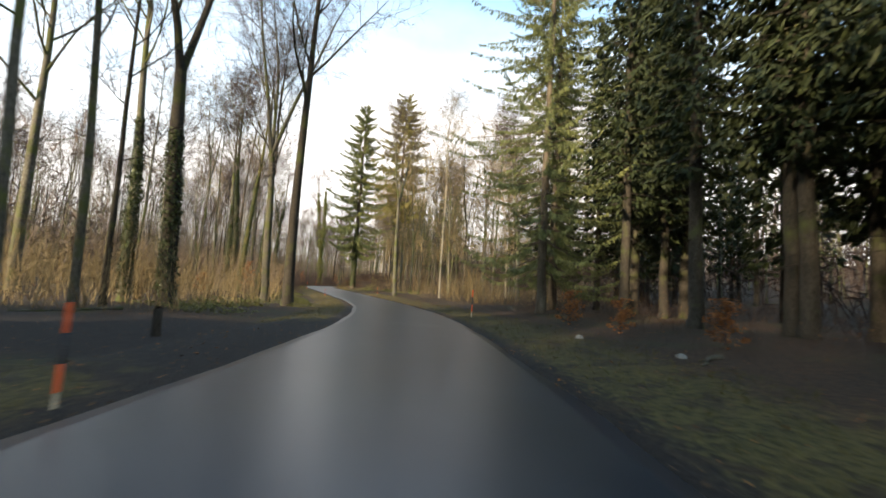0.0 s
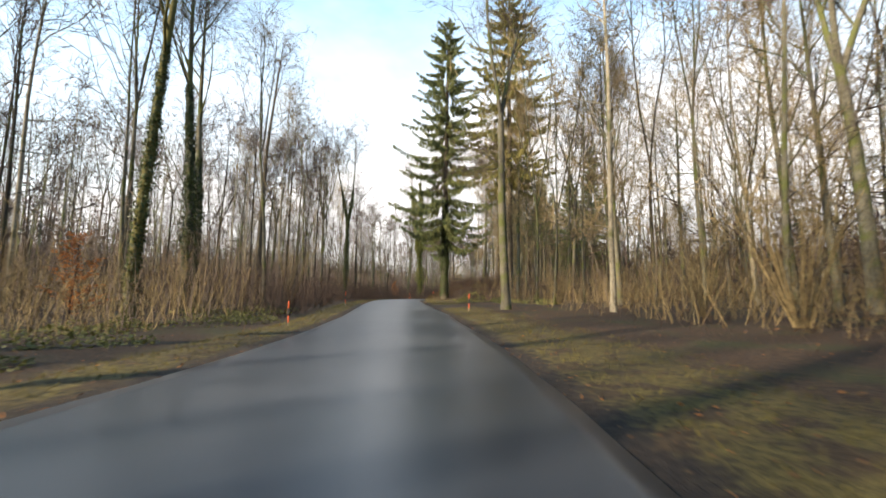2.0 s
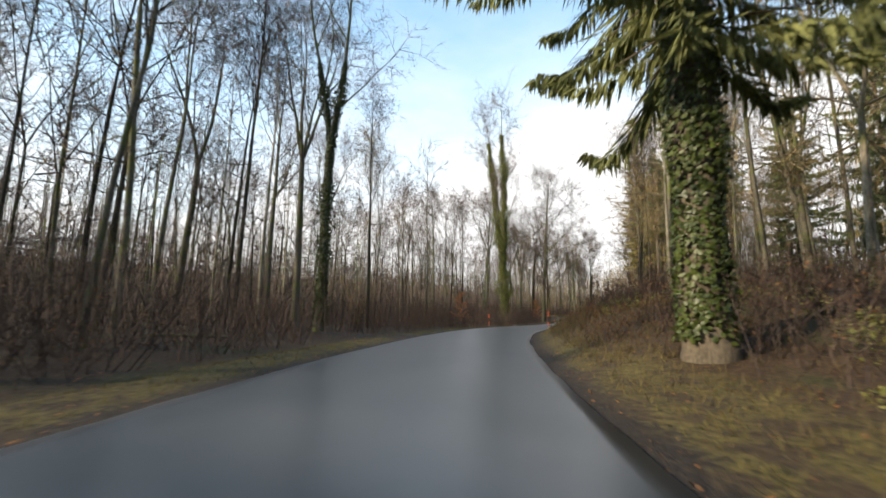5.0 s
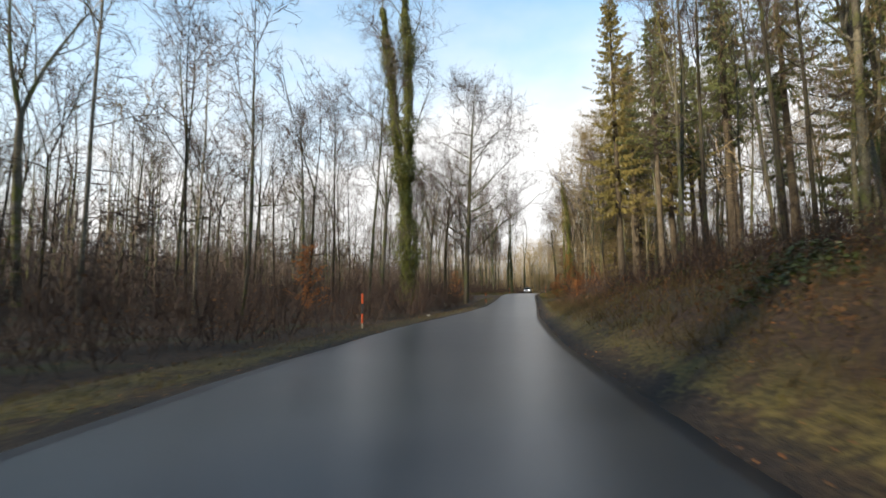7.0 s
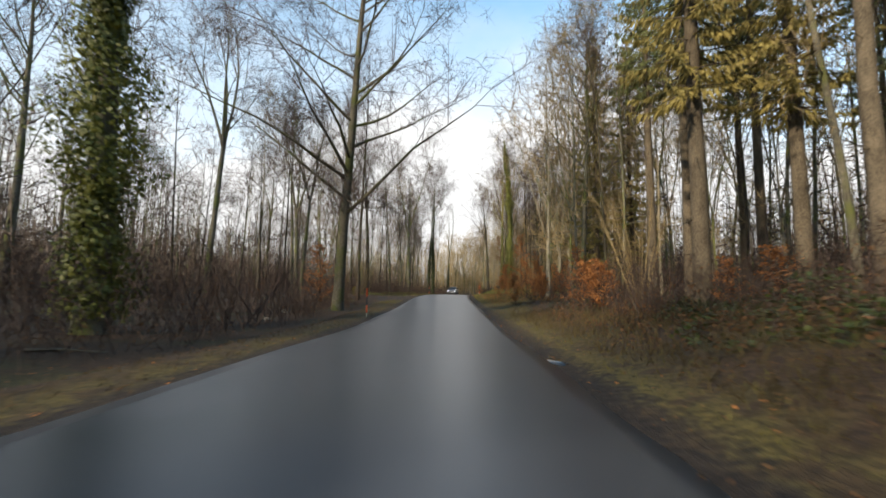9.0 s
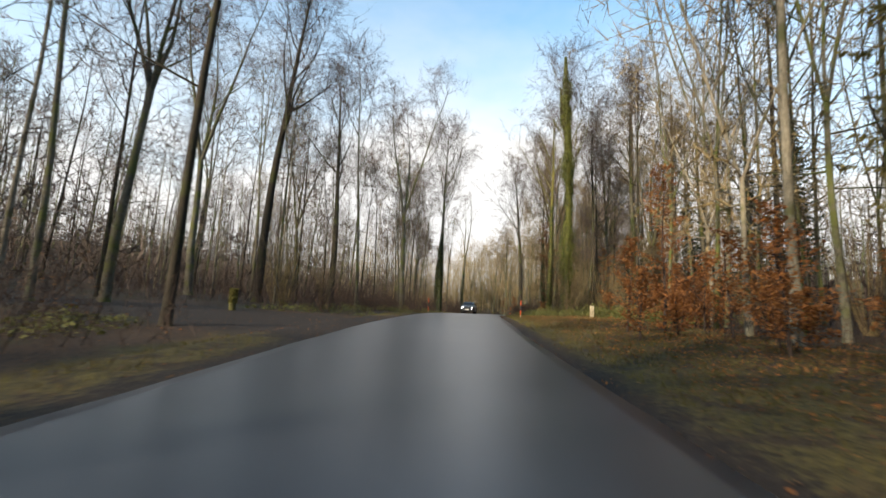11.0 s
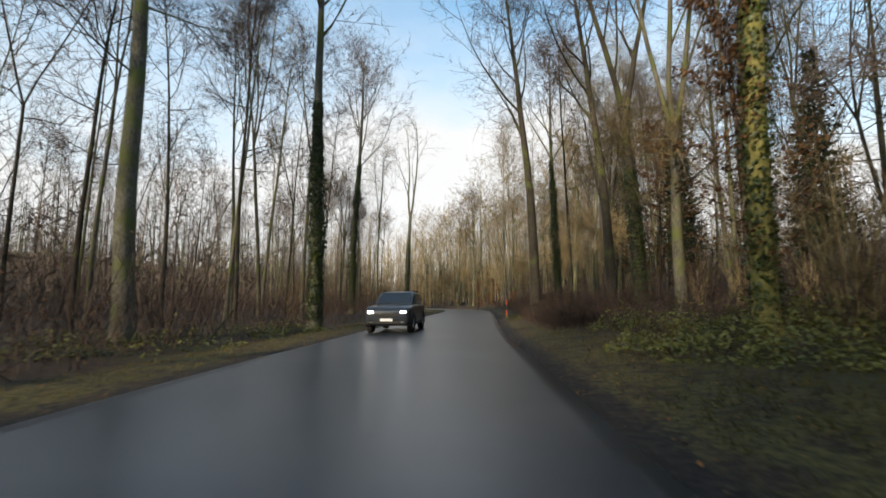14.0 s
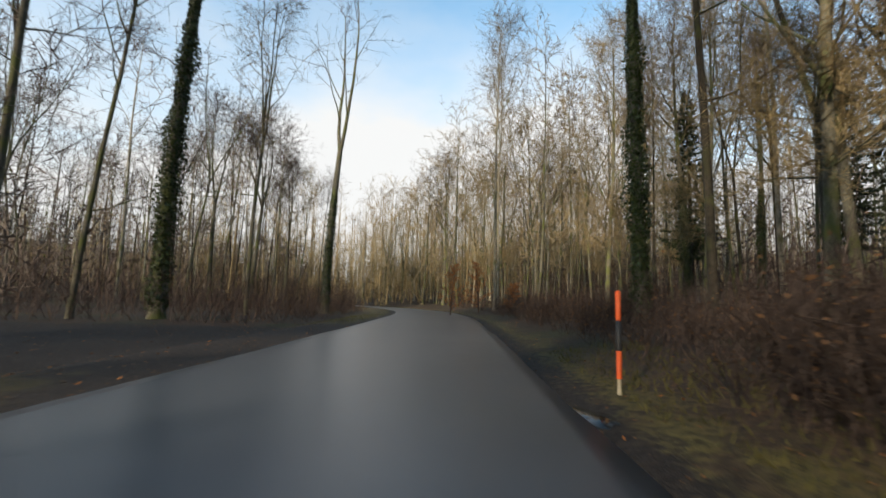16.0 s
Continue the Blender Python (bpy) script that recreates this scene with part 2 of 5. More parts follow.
M_WOOD = material("weathered_wood", (0.240, 0.190, 0.120), (0.520, 0.440, 0.310), 3, 40, rough=0.85, bump=0.4, stretch=(1, 1, 0.15), vary=0.1)
M_MOSS = material("moss", (0.060, 0.058, 0.014), (0.200, 0.180, 0.045), 5, 50, rough=1.0, bump=0.9, vary=0.1, dist=0.03)
M_STONE = material("pale_stone", (0.14, 0.13, 0.11), (0.34, 0.32, 0.28), 5, 50, rough=0.9, bump=0.5, vary=0.1)
M_CAR = plain("dark_car_paint", (0.030, 0.035, 0.045), 0.28, 0.3)
M_TRIM = plain("black_plastic", (0.012, 0.012, 0.012), 0.6)
M_GLASS = plain("tinted_glass", (0.015, 0.018, 0.022), 0.05)
M_CHROME = plain("chrome", (0.7, 0.7, 0.7), 0.15, 1.0)
M_RUBBER = plain("tyre_rubber", (0.014, 0.014, 0.014), 0.85)
M_LAMP = plain("lit_headlamp", (0.9, 0.9, 0.9), 0.3, 0.0, 14.0)
M_PUDDLE = plain("standing_water", (0.010, 0.011, 0.012), 0.03)
M_PLATE = plain("white_plate", (0.7, 0.7, 0.7), 0.5)


# ---- mesh helpers ----
def mesh_of(name, verts, faces, mat, smooth=False):
    """A mesh from an array of places and an array (or list of arrays) of faces."""
    me = bpy.data.meshes.new(name)
    groups = faces if isinstance(faces, list) else [faces]
    groups = [np.asarray(g, dtype=np.int32) for g in groups if len(g)]
    verts = np.asarray(verts, dtype=np.float32)
    me.vertices.add(len(verts))
    me.vertices.foreach_set("co", verts.ravel())
    loops = np.concatenate([g.ravel() for g in groups])
    sizes = np.concatenate([np.full(len(g), g.shape[1], dtype=np.int32) for g in groups])
    me.loops.add(len(loops))
    me.loops.foreach_set("vertex_index", loops)
    me.polygons.add(len(sizes))
    me.polygons.foreach_set("loop_start", np.concatenate([[0], np.cumsum(sizes)[:-1]]).astype(np.int32))
    me.polygons.foreach_set("loop_total", sizes)
    me.update(calc_edges=True)
    if smooth:
        me.polygons.foreach_set("use_smooth", np.ones(len(sizes), dtype=bool))
    me.materials.append(mat)
    me.validate()
    return me


class Geo:
    """Collects tubes, spikes and leaves into one mesh."""

    def __init__(self):
        self.v, self.f, self.n = [], [], 0

    def add(self, verts, faces):
        verts, faces = np.asarray(verts, float).reshape(-1, 3), np.asarray(faces, int)
        self.v.append(verts)
        self.f.append(faces + self.n)
        self.n += len(verts)

    def tube(self, pts, radii, sides=6, cap=True):
        pts, radii = np.asarray(pts, float), np.asarray(radii, float)
        ways = np.gradient(pts, axis=0)
        ways /= np.linalg.norm(ways, axis=1)[:, None] + 1e-9
        ref = np.where(np.abs(ways[:, 2:3]) > 0.9, [[1.0, 0, 0]], [[0, 0, 1.0]])
        a = np.cross(ways, ref)
        a /= np.linalg.norm(a, axis=1)[:, None] + 1e-9
        b = np.cross(ways, a)
        ang = np.arange(sides) * 2 * np.pi / sides
        ring = pts[:, None] + radii[:, None, None] * (np.cos(ang)[None, :, None] * a[:, None] + np.sin(ang)[None, :, None] * b[:, None])
        i, j = np.meshgrid(np.arange(len(pts) - 1), np.arange(sides), indexing="ij")
        k = (j + 1) % sides
        faces = np.stack([i * sides + j, i * sides + k, (i + 1) * sides + k, (i + 1) * sides + j], -1).reshape(-1, 4)
        self.add(ring, faces)

    def spikes(self, p, q, r, closed=False):
        """Tapering twigs from p to q with foot radius r; the thin ones leave their under side open."""
        p, q = np.atleast_2d(p), np.atleast_2d(q)
        r = np.broadcast_to(r, len(p))
        w = q - p
        w = w / (np.linalg.norm(w, axis=1)[:, None] + 1e-9)
        ref = np.where(np.abs(w[:, 2:3]) > 0.9, [[1.0, 0, 0]], [[0, 0, 1.0]])
        a = np.cross(w, ref)
        a /= np.linalg.norm(a, axis=1)[:, None] + 1e-9
        b = np.cross(w, a)
        corners = [p + r[:, None] * (math.cos(t) * a + math.sin(t) * b) for t in (0, 2.094, 4.189)]
        verts = np.stack([*corners, q], 1)
        base = np.arange(len(p))[:, None] * 4
        faces = np.concatenate([base + [0, 1, 3], base + [1, 2, 3]] + ([base + [2, 0, 3]] if closed else []))
        self.add(verts, faces)

    def leaves(self, c, along, across):
        """Diamond leaves with a fold along the middle: centre, half length and half width vectors."""
        fold = np.cross(along, across)
        fold = fold / (np.linalg.norm(fold, axis=1)[:, None] + 1e-9) * np.linalg.norm(across, axis=1)[:, None] * 0.35
        verts = np.stack([c - along, c + across + fold, c + along, c - across + fold], 1)
        base = np.arange(len(c))[:, None] * 4
        self.add(verts, np.concatenate([base + [0, 1, 2], base + [0, 2, 3]]))

    def mesh(self, name, mat, smooth=False):
        four = [f for f in self.f if f.shape[1] == 4]
        three = [f for f in self.f if f.shape[1] == 3]
        groups = [np.concatenate(g) for g in (four, three) if g]
        return mesh_of(name, np.concatenate(self.v), groups, mat, smooth)


def unit(v):
    return v / (np.linalg.norm(v, axis=-1, keepdims=True) + 1e-9)


def part(name, mesh, parent, label=""):
    ob = new(name, mesh)
    ob.parent = parent
    return tagged(ob, label)


def bm_mesh(name, bm, mat, smooth=False):
    me = bpy.data.meshes.new(name)
    bm.to_mesh(me)
    bm.free()
    me.materials.append(mat)
    if smooth:
        me.polygons.foreach_set("use_smooth", np.ones(len(me.polygons), dtype=bool))
    return me


# ---- the road's line: y, x of the middle, height, width ----
ROAD = [(-140, -17.45, 0.37, 5.6), (-60, -10.13, 0.37, 5.6), (0, -4.69, 0.37, 5.6), (15, -3.28, 0.3, 5.3), (30, -2.71, 0.09, 5.4),
        (45, -3.71, -0.08, 5.7), (60, -6.58, -0.16, 5.9), (75, -11.16, -0.05, 6.2), (90, -16.14, 0.21, 6.4), (105, -20.85, 0.28, 6.5),
        (120, -24.57, 0.28, 6.3), (135, -26.59, 0.27, 6.1), (150, -26.73, 0.18, 5.9), (165, -25.8, 0.08, 5.5), (180, -24.98, 0.15, 5.4),
        (195, -24.5, 0.48, 5.8), (210, -24.2, 0.96, 6.3), (225, -23.1, 1.37, 6.3), (240, -21.84, 1.46, 6.5), (255, -19.84, 1.41, 6.4),
        (270, -17.06, 1.39, 6.1), (285, -14.17, 1.39, 5.9), (300, -11.89, 1.33, 5.7), (315, -11.36, 1.16, 5.6), (330, -12.85, 0.98, 5.6),
        (345, -16.35, 0.8, 5.6), (360, -21.33, 0.62, 5.6), (440, -49.33, -0.34, 5.6)]
_y = np.arange(-200.0, 501.0)
_k = np.exp(-0.5 * (np.arange(-18, 19) / 6.0) ** 2)
_k /= _k.sum()
_tab = np.array(ROAD)


def _smooth(column):
    return np.convolve(np.pad(np.interp(_y, _tab[:, 0], _tab[:, column]), 18, mode="edge"), _k, "valid")


_cx, _cz, _cw = _smooth(1), _smooth(2) - 0.02, _smooth(3)


def road_x(y):
    return np.interp(y, _y, _cx)


def road_z(y):
    return np.interp(y, _y, _cz)


def road_w(y):
    return np.interp(y, _y, _cw)


def wave(x, y):
    return (np.sin(x * 0.31 + 1.3 * np.sin(y * 0.17)) * np.sin(y * 0.23 + 0.7) * 0.5 + np.sin(x * 0.83 + y * 0.61) * 0.22
            + np.sin(x * 0.07 - y * 0.043 + 2.0) * 0.9)


def ground_z(x, y):
    """Height of the forest floor: verges, a shallow ditch on the west side, a bank on the east side of the bend."""
    x, y = np.asarray(x, float), np.asarray(y, float)
    off = x - road_x(y)
    d = np.abs(off) - road_w(y) / 2
    west = np.interp(d, [-3, -0.2, 0.0, 0.4, 1.8, 2.8, 4.5, 9, 18, 35, 60, 100, 300], [-0.12, -0.10, -0.03, -0.03, -0.02, -0.20, -0.15, -0.08, 0.0, 0.7, 3.0, 8.0, 30])
    east = np.interp(d, [-3, -0.2, 0.0, 0.4, 1.8, 3.0, 6.0, 12, 30, 60, 100, 300], [-0.12, -0.10, -0.03, -0.02, 0.05, 0.12, 0.25, 0.4, 0.9, 3.2, 8.0, 30])
    bank = np.interp(y, [108, 118, 128, 150, 168, 185], [0.0, 0.9, 1.0, 0.95, 0.45, 0.1])
    east = east + bank * np.interp(d, [0.3, 1.2, 3.5, 6, 12, 30], [0, 0.35, 1.35, 1.9, 2.2, 2.4])
    rough = np.interp(d, [0.5, 3, 10, 40], [0, 0.06, 0.16, 0.35])
    rise = np.interp(y, [-3000, -200, -80, 345, 420, 620, 3000], [40, 12, 0, 0, 5.5, 18, 60]) * np.interp(d, [2, 25], [0.15, 1])
    return road_z(y) + np.where(off < 0, west, east) + rough * wave(x, y) + rise


# ---- forest tracks that join the road: y, side, half width, length ----
TRACKS = [(25, -1, 5.0, 26), (88, 1, 2.2, 45), (121, -1, 1.8, 18), (214, -1, 6.5, 26), (279, -1, 6.5, 40)]


def mud(x, y):
    """How much a place belongs to a track."""
    x, y = np.asarray(x, float), np.asarray(y, float)
    off = x - road_x(y)
    d = np.abs(off) - road_w(y) / 2
    out = np.zeros_like(x)
    for y0, side, half, length in TRACKS:
        mouth = half * (0.55 + 0.75 * np.exp(-np.clip(d, 0, None) / 4.0))
        across = np.clip(1.5 - np.abs(y - y0 - 0.12 * np.clip(d, 0, None)) / mouth, 0, 1)
        out = np.maximum(out, np.where(off * side > 0, across * np.clip((length - d) / 6, 0, 1), 0))
    return out


# ---- open strips in the wood, through which the low sun reaches the road: a place in each, and half its width ----
GLADES = [(-20.0, 44.0, 10.0), (-12.0, 231.0, 8.0), (-14.0, 213.0, 7.0), (-24.0, 69.0, 5.0), (3.0, 86.0, 11.0), (-12.0, 109.0, 6.0), (-6.0, 186.0, 10.0), (-6.0, 276.0, 8.0), (-6.0, 335.0, 14.0)]


def in_glade(x, y):
    inside = np.zeros(np.shape(x), dtype=bool)
    for gx, gy, half in GLADES:
        along = (gx - x) * 0.696 + (gy - y) * 0.718
        across = np.abs((gx - x) * 0.718 - (gy - y) * 0.696)
        inside |= (along > 6) & (along < 75) & (across < half) & (x < road_x(y))
    return inside


# ---- ground: one sheet to the horizon; verges and tracks lie on it in the same tiling ----
D_OUT = np.array([-0.6, 0.0, 0.2, 0.45, 0.7, 1.0, 1.4, 1.8, 2.3, 2.9, 3.6, 4.4, 5.5, 7, 9, 11.5, 15, 19, 24, 30, 38, 50, 70, 100, 160, 320, 800, 2400])
ROWS_Y = np.concatenate([[-2600, -900, -400, -260], np.arange(-200, -60, 5.0), np.arange(-60, 330, 1.0), np.arange(330, 481, 3.0), [540, 640, 900, 1500, 3000]])


def sheet(name, rows, lanes, lift):
    """A piece of the forest floor over rows of y and lanes (side, distance from the asphalt)."""
    xs = np.stack([road_x(rows) + side * (road_w(rows) / 2 + d) for side, d in lanes], 1)
    ys = np.repeat(rows[:, None], xs.shape[1], 1)
    zs = ground_z(xs, ys) + lift
    n, k = xs.shape
    i, j = np.meshgrid(np.arange(n - 1), np.arange(k - 1), indexing="ij")
    faces = np.stack([i * k + j, i * k + j + 1, (i + 1) * k + j + 1, (i + 1) * k + j], -1).reshape(-1, 4)
    me = mesh_of(name, np.stack([xs, ys, zs], -1).reshape(-1, 3), faces, M_FLOOR, True)
    me.attributes.new("edge", "FLOAT", "POINT").data.foreach_set("value", (np.array([[d for _, d in lanes]]) + np.array([[side > 0 and d > 0.7 for side, d in lanes]]) * np.interp(rows, [108, 118, 175, 188, 252, 262, 330], [0, 1.6, 1.6, 0, 0, 1.7, 1.7])[:, None]
                                                                        + np.array([[side < 0 and d > 0.7 for side, d in lanes]]) * np.interp(rows, [132, 142, 192, 204], [0, 1.6, 1.6, 0])[:, None]).ravel().astype(np.float32))
    me.attributes.new("mud", "FLOAT", "POINT").data.foreach_set("value", mud(xs, ys).ravel().astype(np.float32))
    return new(name, me)


all_lanes = [(-1, d) for d in D_OUT[::-1]] + [(1, d) for d in D_OUT]
tagged(sheet("ground", ROWS_Y, all_lanes, 0.0), "brown forest floor of wet fallen leaves", "ground", kind="structure")
near = ROWS_Y[(ROWS_Y >= -60) & (ROWS_Y <= 330)]
for side in (-1, 1):
    pick = [(side, d) for d in D_OUT[(D_OUT >= 0.7) & (D_OUT <= 3.6)][::side]]
    tagged(sheet("grass_verge", near, pick, 0.006), "mossy yellow-green winter grass verge", "verge", kind="structure")
    pick = [(side, d) for d in D_OUT[(D_OUT >= 0.0) & (D_OUT <= 0.7)][::side]]
    tagged(sheet("shoulder", near, pick, 0.005), "dark wet soil shoulder beside the asphalt", "shoulder", kind="structure")
for y0, side, half, length in TRACKS:
    pick = [(side, d) for d in D_OUT[(D_OUT >= 3.6) & (D_OUT <= length)][::side]]
    tagged(sheet("forest_track", ROWS_Y[(ROWS_Y >= y0 - half * 0.7) & (ROWS_Y <= y0 + half * 0.7 + 0.12 * length)], pick, 0.006), "dark muddy forest track joining the road", "track", kind="structure")


# ---- asphalt with a low crown, worn edges and a real thickness ----
def build_road():
    ys = np.arange(-150, 440, 1.0)
    rng = np.random.default_rng(3)
    wob_l = np.convolve(rng.normal(0, 0.09, len(ys) + 4), np.ones(5) / 5, "valid")
    wob_r = np.convolve(rng.normal(0, 0.09, len(ys) + 4), np.ones(5) / 5, "valid")
    us = np.array([-1, -1, -0.9, -0.6, -0.3, 0, 0.3, 0.6, 0.9, 1, 1])
    half = road_w(ys) / 2
    x = road_x(ys)[:, None] + us[None] * half[:, None]
    x[:, :2] += wob_l[:, None]
    x[:, -2:] += wob_r[:, None]
    z = road_z(ys)[:, None] + 0.02 + 0.05 * (1 - us[None] ** 2)
    z[:, 0] -= 0.12
    z[:, -1] -= 0.12
    n, k = x.shape
    i, j = np.meshgrid(np.arange(n - 1), np.arange(k - 1), indexing="ij")
    faces = np.stack([i * k + j, i * k + j + 1, (i + 1) * k + j + 1, (i + 1) * k + j], -1).reshape(-1, 4)
    verts = np.stack([x, np.repeat(ys[:, None], k, 1), z], -1).reshape(-1, 3)
    ob = new("road", mesh_of("road", verts, faces, M_ASPHALT, True))
    tagged(ob, "narrow wet grey asphalt road without markings", "road", kind="structure")


build_road()

# ---- trees ----
def bent(rng, p, way, length, n, lift, wander):
    pts, p, way = [np.array(p, float)], np.array(p, float), unit(np.array(way, float))
    for _ in range(n):
        way = unit(way + rng.normal(0, wander, 3) + np.array([0, 0, lift]))
        p = p + way * length / n
        pts.append(p)
    return np.array(pts)


def fan(rng, pts, count, lo, angle, up):
    """Feet and ways of count side shoots along a path."""
    t = lo + (1 - lo) * (np.arange(count) + rng.random(count)) / count
    idx = t * (len(pts) - 1)
    i = np.minimum(idx.astype(int), len(pts) - 2)
    f = (idx - i)[:, None]
    feet = pts[i] * (1 - f) + pts[i + 1] * f
    axis = unit(pts[i + 1] - pts[i])
    side = unit(np.cross(axis, rng.normal(0, 1, (count, 3))))
    ways = unit(axis * math.cos(angle) + side * math.sin(angle) + np.array([0, 0, up]))
    return feet, ways, t


def bare_tree(seed, height=31.0, foot=0.38, crown=0.45, limbs=13, k2=6, k3=5, k4=5, leaders=1, lean=0.0, spread=1.0, rise=0.16, limb_r=0.40,
              bark=M_BARK, twig=M_TWIG, ivy=0.0, ivy_n=2600, ivy_out=0.3, fork=None, side_low=0, thick=1.0, sides=10, ivy_mat=None, angle=0.85, lift=0.25):
    """A leafless broadleaf tree: trunk with main limbs, a crown of twigs, and ivy where it climbs."""
    rng = np.random.default_rng(seed)
    tree = new("tree")
    wood, fine, l2, l3 = Geo(), Geo(), [], []
    way = unit(np.array([rng.normal(0, 0.02) + lean, rng.normal(0, 0.02), 1.0]))
    fork = fork or (0.97 if leaders == 1 else crown)
    stem = bent(rng, (0, 0, -0.3), way, height * fork, 12, 0.0, 0.018)
    s = np.linspace(0, 1, len(stem))
    radii = foot * ((1 - s * (0.93 if leaders == 1 else 0.42)) ** 0.8)
    hs = np.concatenate([[0, 0.25, 0.6, 1.2], np.linspace(2.2, stem[-1, 2] + 0.3, 12)])
    dense = np.stack([np.interp(hs, stem[:, 2] + 0.3, stem[:, c]) for c in range(3)], 1)
    rad = np.interp(hs, stem[:, 2] + 0.3, radii) * (1 + 0.55 * np.exp(-hs / 0.45))
    wood.tube(dense, rad, sides)
    axes = [(stem, radii)]
    for k in range(leaders if leaders > 1 else 0):
        turn = k * 2 * math.pi / leaders + rng.random() * 0.8
        tilt = rng.uniform(0.14, 0.28) * spread
        pts = bent(rng, stem[-1] - [0, 0, 0.2], (math.cos(turn) * tilt, math.sin(turn) * tilt, 1), height * (1 - fork) * rng.uniform(0.9, 1.05), 7, 0.03, 0.05)
        r = np.linspace(radii[-1] * 0.78, 0.03, len(pts))
        wood.tube(pts, r, min(7, sides))
        axes.append((pts, r))
    per = max(1, limbs // max(1, len(axes) - (1 if leaders > 1 else 0)))
    for pts, r in axes[1:] if leaders > 1 else axes:
        lo = crown / fork if leaders == 1 else 0.12
        feet, ways, t = fan(rng, pts, per, lo, angle, lift)
        for p, w, u in zip(feet, ways, t):
            length = (2.2 + (height * 0.23) * (1.12 - (u - lo) / (1.001 - lo))) * rng.uniform(0.75, 1.2) * spread
            limb = bent(rng, p, w, length, 6, rise, 0.12)
            rr = np.linspace(np.interp(u, np.linspace(0, 1, len(r)), r) * limb_r + 0.014, 0.010, len(limb))
            wood.tube(limb, rr, min(5, sides - 1))
            l2.append(limb)
        l2.append(pts[-4:])
    for k in range(side_low):
        h = height * rng.uniform(0.2, crown)
        p = np.array([np.interp(h, stem[:, 2], stem[:, c]) for c in range(3)])
        turn = rng.random() * 6.28
        limb = bent(rng, p, (math.cos(turn), math.sin(turn), 0.25), rng.uniform(2, 5), 4, 0.06, 0.15)
        wood.tube(limb, np.linspace(0.05, 0.01, len(limb)), 4)
        l2.append(limb)
    for limb in l2:
        size = np.linalg.norm(limb[-1] - limb[0])
        feet, ways, _ = fan(rng, limb, k2, 0.18, 0.95, 0.12)
        for p, w in zip(feet, ways):
            br = bent(rng, p, w, size * rng.uniform(0.3, 0.55) + 0.6, 2, 0.12, 0.14)
            fine.spikes(br[:1], br[-1:], 0.03 * min(thick, 1.4))
            l3.append(br)
    p3, q3 = [], []
    for br in l3:
        feet, ways, _ = fan(rng, br, k3, 0.12, 0.95, 0.08)
        p3.append(feet)
        q3.append(feet + ways * rng.uniform(0.9, 2.0, (k3, 1)))
    p3, q3 = np.concatenate(p3), np.concatenate(q3)
    fine.spikes(p3, q3, 0.018 * thick)
    rep = np.repeat(np.arange(len(p3)), k4)
    f = rng.random((len(rep), 1))
    p4 = p3[rep] * (1 - f) + q3[rep] * f
    w4 = unit(unit(q3 - p3)[rep] * 0.6 + rng.normal(0, 0.65, (len(rep), 3)) + [0, 0, 0.08])
    fine.spikes(p4, p4 + w4 * rng.uniform(0.5, 1.4, (len(rep), 1)), 0.0115 * thick)
    part("trunk", wood.mesh("trunk", bark, True), tree)
    part("crown", fine.mesh("crown", twig), tree, "leafless crown of fine brown twigs")
    if ivy:
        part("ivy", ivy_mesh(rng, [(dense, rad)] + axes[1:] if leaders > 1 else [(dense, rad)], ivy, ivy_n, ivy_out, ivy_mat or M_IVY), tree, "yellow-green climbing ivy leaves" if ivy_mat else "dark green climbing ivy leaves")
    return tree


def ivy_mesh(rng, axes, top, count, out, mat):
    """Ivy leaves in uneven clumps round the stems up to a height."""
    g = Geo()
    for pts, rad in axes:
        tops = pts[:, 2].max()
        hi = min(top, tops)
        lo = max(0.4, pts[:, 2].min())
        if hi <= lo + 0.5:
            continue
        n = int(1.45 * count * (hi - lo) / top)
        h = lo + (hi - lo) * rng.random(n) ** 0.9
        turn = rng.random(n) * 6.283
        clump = 0.5 + 0.5 * np.sin(h * 2.1 + 2.3 * np.sin(turn + h * 0.7)) * np.sin(turn * 2 + h)
        centre = np.stack([np.interp(h, pts[:, 2], pts[:, c]) for c in range(3)], 1)
        r = np.interp(h, pts[:, 2], rad) + out * (0.15 + clump * rng.random(n)) * np.interp(h, [lo, lo + 2, lo + 0.7 * (hi - lo), hi], [0.4, 1, 0.9, 0.25]) * (0.8 + 0.4 * np.sin(h * 1.1 + 1.7 * np.sin(h * 0.43)))
        way = np.stack([np.cos(turn), np.sin(turn), rng.normal(0, 0.3, n)], 1)
        c = centre + way * r[:, None] * [1, 1, 0.3]
        along = unit(rng.normal(0, 0.6, (n, 3)) + [0, 0, -0.8]) * rng.uniform(0.045, 0.10, (n, 1))
        across = unit(np.cross(along, way)) * np.linalg.norm(along, axis=1)[:, None] * 0.8
        g.leaves(c, along, across)
    return g.mesh("ivy", mat)


